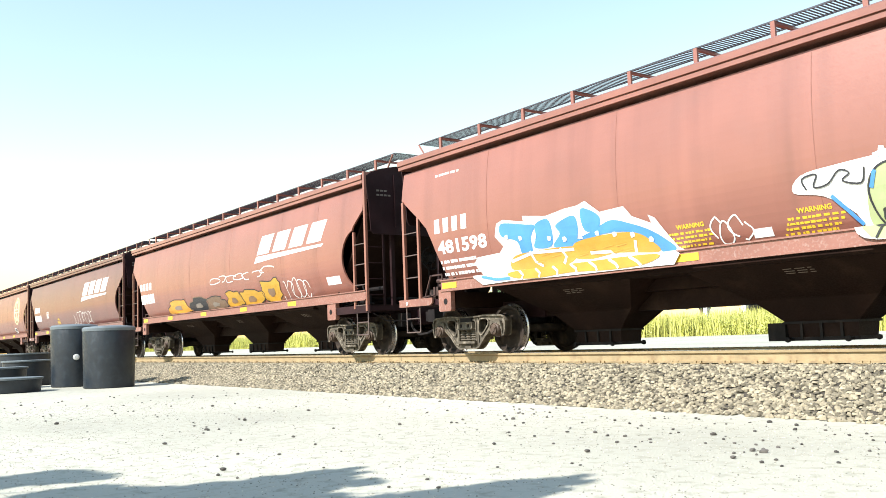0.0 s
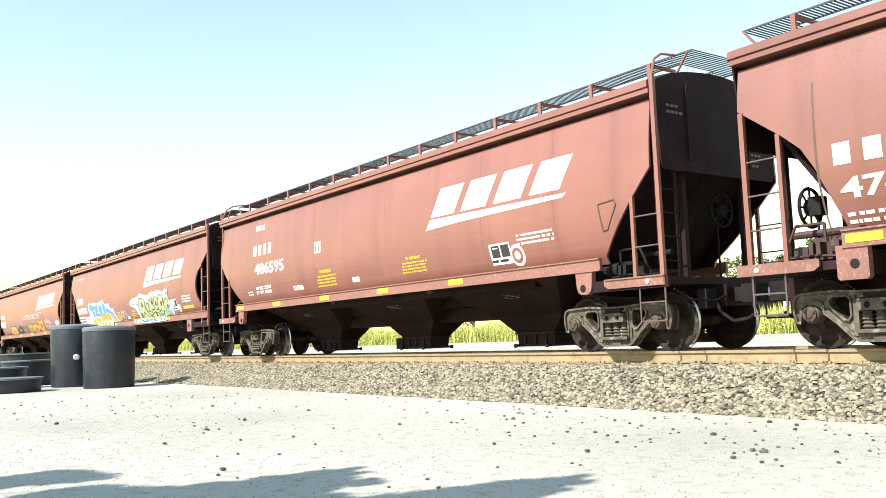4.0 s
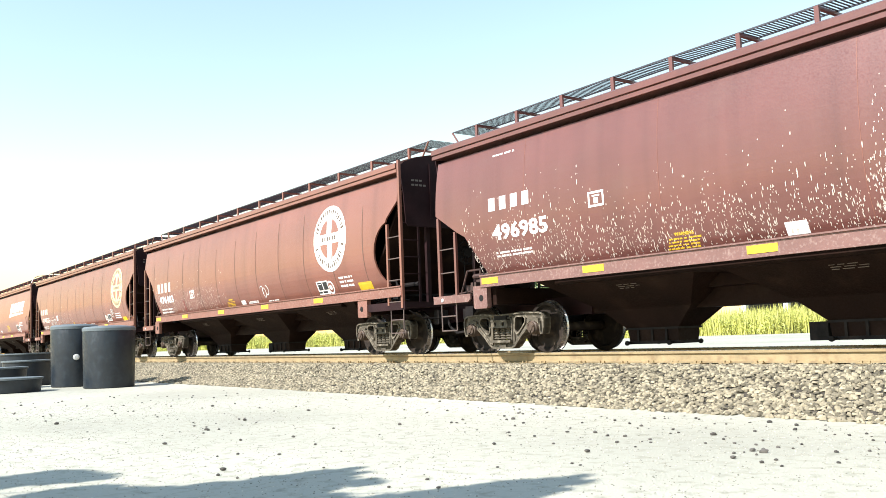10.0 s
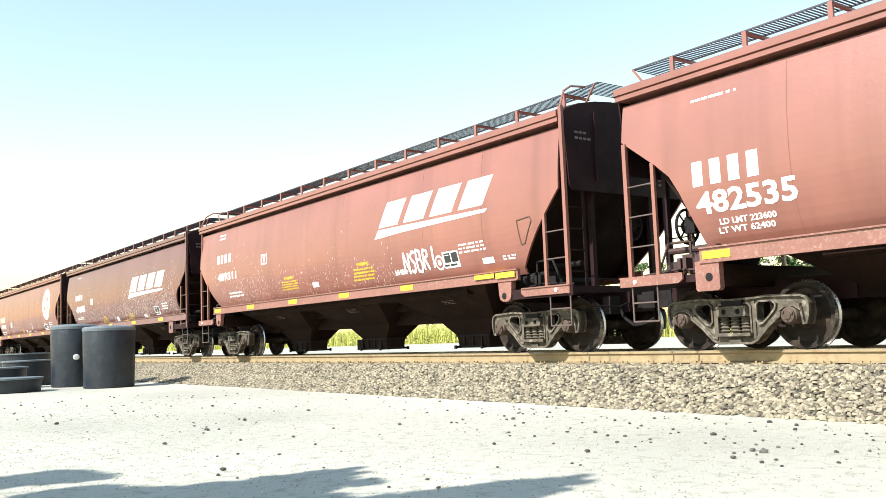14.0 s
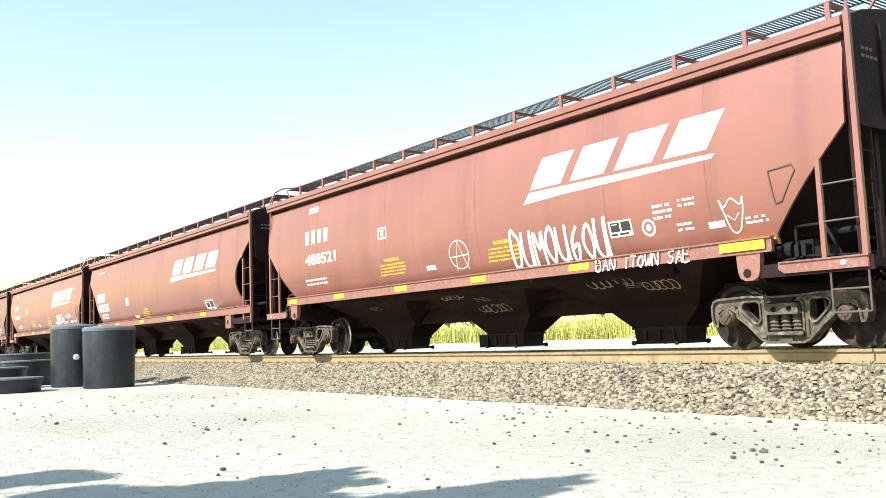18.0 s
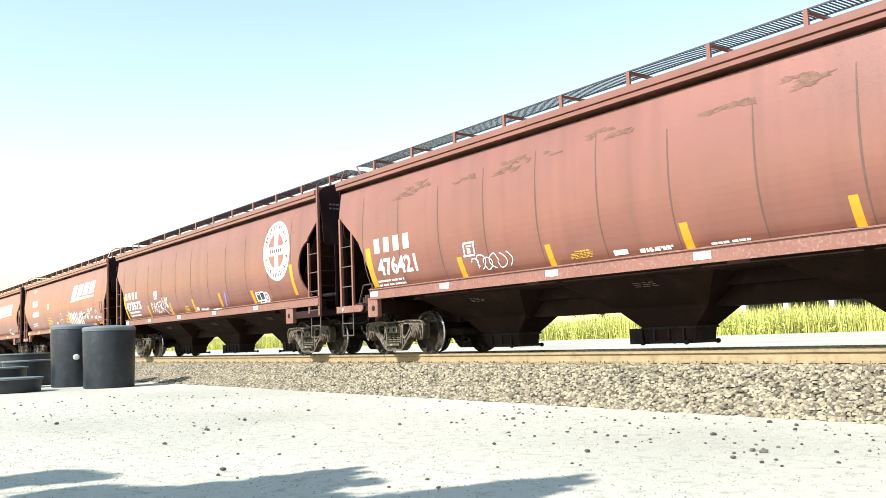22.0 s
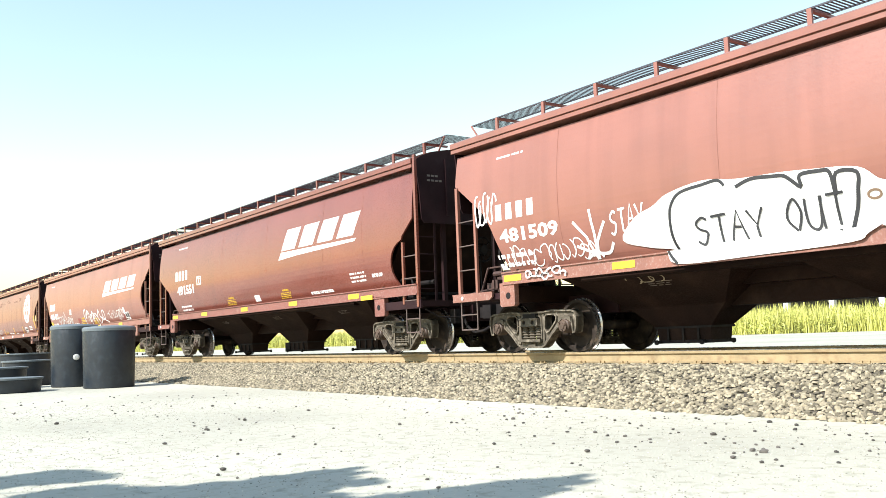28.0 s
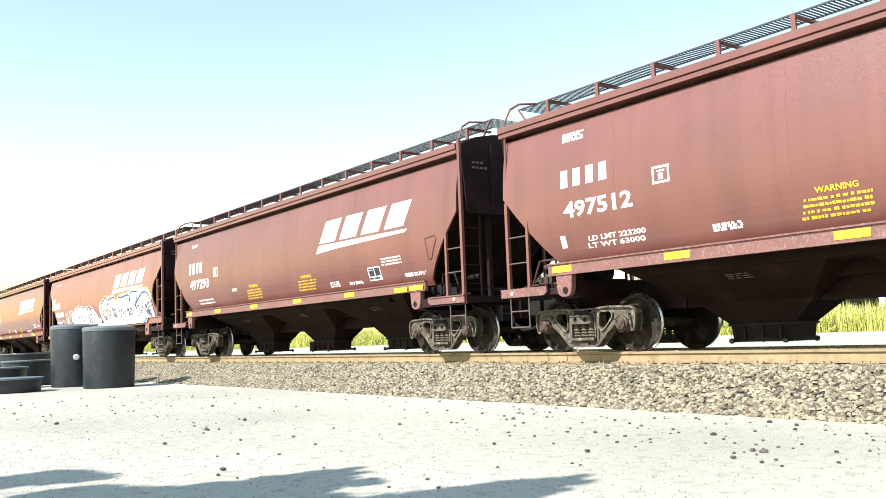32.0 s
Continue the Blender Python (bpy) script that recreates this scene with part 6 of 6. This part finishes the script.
def build_stones():
    stones("ballast", 46000, -46, -3, 8.25, 10.75, bank, 0.022, 0.054, STONE, "grey and tan crushed stone ballast", 1)
    stones("ballast", 7000, -3, 6, 8.25, 10.75, bank, 0.026, 0.06, STONE, "grey and tan crushed stone ballast", 2)
    stones("ballast", 16000, -110, -46, 8.25, 10.75, bank, 0.04, 0.085, STONE, "grey and tan crushed stone ballast", 3)
    stones("ballast", 14000, -45, 5, 10.7, 13.3, bank, 0.03, 0.055, STONE, "grey and tan crushed stone ballast", 4)
    stones("fine_gravel", 22000, -17, -2.4, 0.8, 8.3, lambda y: np.zeros_like(y), 0.003, 0.009, GRIT, "fine pale gravel and dust", 6)
    rng = random.Random(5)

    def pebble(bm, seed):
        bmesh.ops.create_icosphere(bm, subdivisions=1, radius=1)
        r = random.Random(seed)
        for v in bm.verts:
            v.co *= r.uniform(0.75, 1.2)
    for k in range(296):
        if k < 200:
            x, y = rng.uniform(-20, -3.5), rng.uniform(2.6, 8.2)
        else:
            x, y = rng.uniform(-9, -3.5), rng.uniform(5.6, 8.3)
        s = rng.uniform(0.009, 0.024) * (1.6 if rng.random() < 0.12 else 1)
        q = k % 7
        shared("pebble", q, lambda bm: pebble(bm, q), PEBBLE, ground, m=pose(x, y, s * 0.35, 0, 0, rng.uniform(0, 360)) @ Matrix.Diagonal((s, s * 0.8, s * 0.6, 1)))


def tank(x, y, r, h, label, z=0.0, lip=0.03, fitting=False, name="stock_tank", open_top=True):
    t = thing(name, pose(x, y, z), label, "tank", "black plastic tanks in the yard")
    bm = bmesh.new()
    prof = [(r * 0.93, 0.0), (r * 0.96, 0.02), (r * 0.98, h * 0.5), (r, h - 0.05)]
    if open_top:
        prof += [(r + lip, h - 0.04), (r + lip, h), (r - 0.01, h), (r - 0.03, h * 0.5), (r * 0.88, 0.05)]
    else:
        prof += [(r - 0.01, h - 0.02), (r * 0.94, h), (r * 0.5, h + 0.03)]
    lathe(bm, prof, 40)
    part("shell", bm, POLY, t, smooth=True)
    bm = bmesh.new()
    if open_top:
        lathe(bm, [(r - 0.012, h + 0.002), (r + lip + 0.004, h - 0.03), (r + lip + 0.006, h + 0.012), (r - 0.012, h + 0.014)], 40)
    else:
        lathe(bm, [(r + 0.008, h - 0.10), (r + 0.012, h - 0.03), (r * 0.95, h + 0.012), (r * 0.52, h + 0.04), (r * 0.5, h + 0.035), (r * 0.94, h + 0.004)], 40)
    part("rim", bm, POLYTOP, t, "sun-bleached pale rim", smooth=True)
    if fitting:
        bm = bmesh.new()
        lathe(bm, [(0.085, 0.0), (0.085, 0.05), (0.05, 0.06), (0.05, 0.09)], 16, pose(0, 0, 0, 90, 0, 0))
        d = Vector((-x, -y, 0)).normalized()
        ang = math.degrees(math.atan2(d.y, d.x)) + 90 + 4
        part("outlet_fitting", bm, FITTING, t, "white plastic outlet fitting", pose(0, 0, 0.83, 0, 0, ang) @ pose(0, -r + 0.02, 0), smooth=True)
    return t


def build_tanks():
    tank(-24.47, 6.72, 0.67, 1.60, "tall black plastic tank with a pale rim", name="plastic_tank", open_top=False)
    tank(-26.72, 6.38, 0.64, 1.72, "tall black plastic tank with a white outlet fitting", fitting=True, name="plastic_tank", open_top=False)
    tank(-25.1, 4.38, 0.80, 0.36, "low round black plastic stock tank")
    tank(-27.9, 4.60, 0.75, 0.60, "round black plastic stock tank with bleached rim")
    tank(-29.7, 5.75, 0.74, 0.76, "round black plastic stock tank beside the tall tanks")
    tank(-33.0, 6.25, 0.85, 0.98, "deep round black plastic stock tank behind the others")


def blades(name, n, x0, x1, y0, y1, h0, h1, w, z, mat, label, seed):
    rng = np.random.default_rng(seed)
    x, y = rng.uniform(x0, x1, n), y0 + (y1 - y0) * rng.random(n) ** 1.6
    h = rng.uniform(h0, h1, n) * (1 + 0.22 * np.sin(x * 0.35) * np.sin(y * 0.6 + x * 0.11))
    a, ln = rng.uniform(0, 6.28, n), rng.uniform(0.05, 0.35, n)
    dx, dy = np.cos(a) * w, np.sin(a) * w
    lx, ly = rng.uniform(-1, 1, n) * ln * h, rng.uniform(-1, 1, n) * ln * h
    zz = np.full(n, z)
    v = np.stack([np.stack([x - dx, y - dy, zz], -1), np.stack([x + dx, y + dy, zz], -1),
                  np.stack([x + lx * 0.4 + dx * 0.8, y + ly * 0.4 + dy * 0.8, zz + h * 0.6], -1), np.stack([x + lx * 0.4 - dx * 0.8, y + ly * 0.4 - dy * 0.8, zz + h * 0.6], -1),
                  np.stack([x + lx, y + ly, zz + h], -1)], 1).reshape(-1, 3)
    k = np.arange(n)[:, None] * 5
    faces = (k + np.array([0, 1, 2, 3])).tolist() + (k + np.array([3, 2, 4])).tolist()
    me = bpy.data.meshes.new(name)
    me.from_pydata(v.tolist(), [], faces)
    me.materials.append(mat)
    return tagged(new(name, me), label, kind="stuff")


def leaf_cloud(centres, per, size, seed, mat=None):
    """Leaf faces scattered in clumps; each centre is (x, y, z, rx, ry, rz)."""
    rng = np.random.default_rng(seed)
    c = np.repeat(np.array(centres, float), per, 0)
    n = len(c)
    d = rng.normal(size=(n, 3))
    d /= np.linalg.norm(d, axis=1)[:, None]
    p = c[:, :3] + d * c[:, 3:] * (rng.random(n) ** 0.45)[:, None]
    u, w = rng.normal(size=(n, 3)), rng.normal(size=(n, 3))
    u /= np.linalg.norm(u, axis=1)[:, None]
    w -= (w * u).sum(1)[:, None] * u
    w /= np.linalg.norm(w, axis=1)[:, None]
    s = size * rng.uniform(0.6, 1.4, n)[:, None]
    v = np.stack([p - u * s, p + w * s * 0.45, p + u * s, p - w * s * 0.45], 1).reshape(-1, 3)
    f = (np.arange(n)[:, None] * 4 + np.arange(4)).tolist()
    me = bpy.data.meshes.new("crown")
    me.from_pydata(v.tolist(), [], f)
    me.materials.append(mat or LEAF)
    return me


def tree(x, y, z, h, spread, seed, label):
    rnd = random.Random(seed)
    t = thing("tree", pose(x, y, z), label, "tree", "trees behind the track")
    bm = bmesh.new()
    tops = []
    lathe(bm, [(h * 0.035, 0), (h * 0.026, h * 0.15), (h * 0.02, h * 0.4), (h * 0.01, h * 0.7)], 9)
    for k in range(9):
        a, z0 = rnd.uniform(0, 6.28), h * rnd.uniform(0.22, 0.6)
        tip = Vector((math.cos(a) * spread * rnd.uniform(0.4, 0.85), math.sin(a) * spread * rnd.uniform(0.4, 0.85), z0 + h * rnd.uniform(0.12, 0.35)))
        mid = Vector((tip.x * 0.5, tip.y * 0.5, z0 + (tip.z - z0) * 0.65))
        bmesh.ops.create_cone(bm, cap_ends=False, segments=5, radius1=h * 0.012, radius2=h * 0.008, depth=(mid - Vector((0, 0, z0))).length, matrix=Matrix.Translation((mid + Vector((0, 0, z0))) / 2) @ (mid - Vector((0, 0, z0))).to_track_quat("Z", "Y").to_matrix().to_4x4())
        rod(bm, mid, tip, h * 0.005, 5)
        tops += [mid, tip]
    part("trunk", bm, BARK, t)
    cs = []
    for p in tops + [Vector((rnd.gauss(0, spread * 0.4), rnd.gauss(0, spread * 0.4), h * rnd.uniform(0.35, 0.95))) for _ in range(16)]:
        r = spread * rnd.uniform(0.2, 0.36)
        cs.append((p.x, p.y, p.z, r, r, r * 0.75))
    ob = new("crown", leaf_cloud(cs, 130, 0.11 + h * 0.008, seed))
    ob.parent = t
    return t


def build_distance():
    blades("tall_grass", 40000, -190, -14, 46.8, 51, 0.85, 1.62, 0.022, 0.45, GRASS, "tall sunlit yellow-green grass", 11)
    blades("tall_grass", 22000, -190, -14, 51, 66, 1.2, 1.9, 0.05, 0.45, GRASS, "tall sunlit yellow-green grass", 12)
    rnd = random.Random(9)
    tufts = []
    for k in range(1700):
        h = rnd.uniform(0.35, 1.0)
        tufts.append((rnd.uniform(-150, -16), 46.8 + 5.0 * rnd.random() ** 1.5, 0.45 + h * 0.75, rnd.uniform(0.25, 0.75), 0.4, h * 0.9))
    tagged(new("weeds", leaf_cloud(tufts, 42, 0.08, 14, WEED)), "bushy sunlit yellow-green weeds", kind="stuff")
    rnd = random.Random(8)
    for k in range(15):
        x = -118 + 6.6 * k + rnd.uniform(-1.5, 1.5)
        tree(x, rnd.uniform(76, 88), 0.45, rnd.uniform(7.8, 10.2), rnd.uniform(2.6, 3.8), 40 + k, "leafy green broadleaf tree beyond the grass")
    shed = thing("open_shed", pose(-40, 72, 0.45), "low dark open shed with white posts beyond the grass", "shed")
    bm = bmesh.new()
    prism_x(bm, [(-3.4, 3.1), (3.4, 3.1), (3.4, 3.2), (0, 4.1), (-3.4, 3.2)], -13, 13)
    part("roof", bm, SHED, shed)
    bm = bmesh.new()
    box(bm, -13, 13, 2.9, 3.1, 0, 3.1)
    part("back_wall", bm, SHED, shed)
    for k in range(7):
        shared("post", "", lambda bm: box(bm, -0.22, 0.22, -0.22, 0.22, 0, 3.1), CONCRETE, shed, m=pose(-12.6 + 4.2 * k, -3.1, 0))


def build_shade_tree():
    """The tree behind the camera whose shade falls on the yard."""
    t = thing("tree", pose(-9.5, -7.5, 0), "leafy tree that shades the yard's edge", "tree")
    bm = bmesh.new()
    lathe(bm, [(0.26, 0), (0.2, 0.5), (0.16, 3.0), (0.08, 6.5)], 10)
    cs, rnd = [], random.Random(21)
    k = math.cos(SUN_EL) / math.sin(SUN_EL)
    patches = ([(-7.96, 1.21), (-8.03, 1.6), (-8.05, 1.9), (-7.8, 1.95), (-7.43, 2.03), (-7.35, 1.92), (-7.12, 1.93), (-7.28, 1.69), (-7.35, 1.47), (-7.37, 1.13)],
               [(-6.76, 1.03), (-6.95, 1.31), (-6.96, 1.58), (-6.84, 1.95), (-6.71, 1.83), (-6.37, 2.17), (-6.25, 2.74), (-6.19, 3.25), (-6.1, 3.66), (-6.02, 3.39), (-5.83, 3.51), (-5.81, 3.25),
                (-5.29, 3.34), (-5.43, 3.02), (-5.31, 2.72), (-5.15, 2.86), (-4.9, 2.88), (-4.69, 2.68), (-5.36, 1.49), (-5.88, 0.9)],
               [(-4.59, 2.6), (-4.91, 3.02), (-4.83, 3.31), (-4.76, 3.62), (-4.74, 3.91), (-4.62, 4.2), (-4.48, 4.44), (-4.43, 4.24), (-4.27, 4.29), (-4.31, 3.99), (-4.12, 3.99), (-4.11, 3.69), (-3.6, 2.6), (-4.2, 1.9)])

    def inside(x, y, ring):
        hit = False
        for (x0, y0), (x1, y1) in zip(ring, ring[1:] + ring[:1]):
            if (y0 > y) != (y1 > y) and x < (x1 - x0) * (y - y0) / (y1 - y0) + x0:
                hit = not hit
        return hit
    for gi in range(-85, -33):
        for gj in range(8, 46):
            sx, sy = gi * 0.1 + rnd.uniform(-0.04, 0.04), gj * 0.1 + rnd.uniform(-0.04, 0.04)
            if not any(inside(sx, sy, ring) for ring in patches):
                continue
            z = 5.4 + 1.2 * math.sin(sx * 0.9) * math.cos(sy * 1.1) + rnd.uniform(-0.3, 0.3)
            p = (sx - 0.03 * k * z, sy - k * z, z)
            cs.append((*p, 0.06, 0.10, 0.06))
            if rnd.random() < 0.03:
                rod(bm, (-9.5, -7.5, 3.5 + rnd.uniform(0, 2)), p, 0.012, 5)
    for v in bm.verts:
        if v.co.y < -1:
            v.co += Vector((9.5, 7.5, 0))
    part("trunk", bm, BARK, t)
    ob = new("crown", leaf_cloud([(x + 9.5, y + 7.5, z, a, b, c) for x, y, z, a, b, c in cs], 84, 0.055, 77))
    ob.parent = t


ground = build_ground()
build_track()
build_train()
build_tanks()
build_distance()
build_shade_tree()
build_stones()
motions()
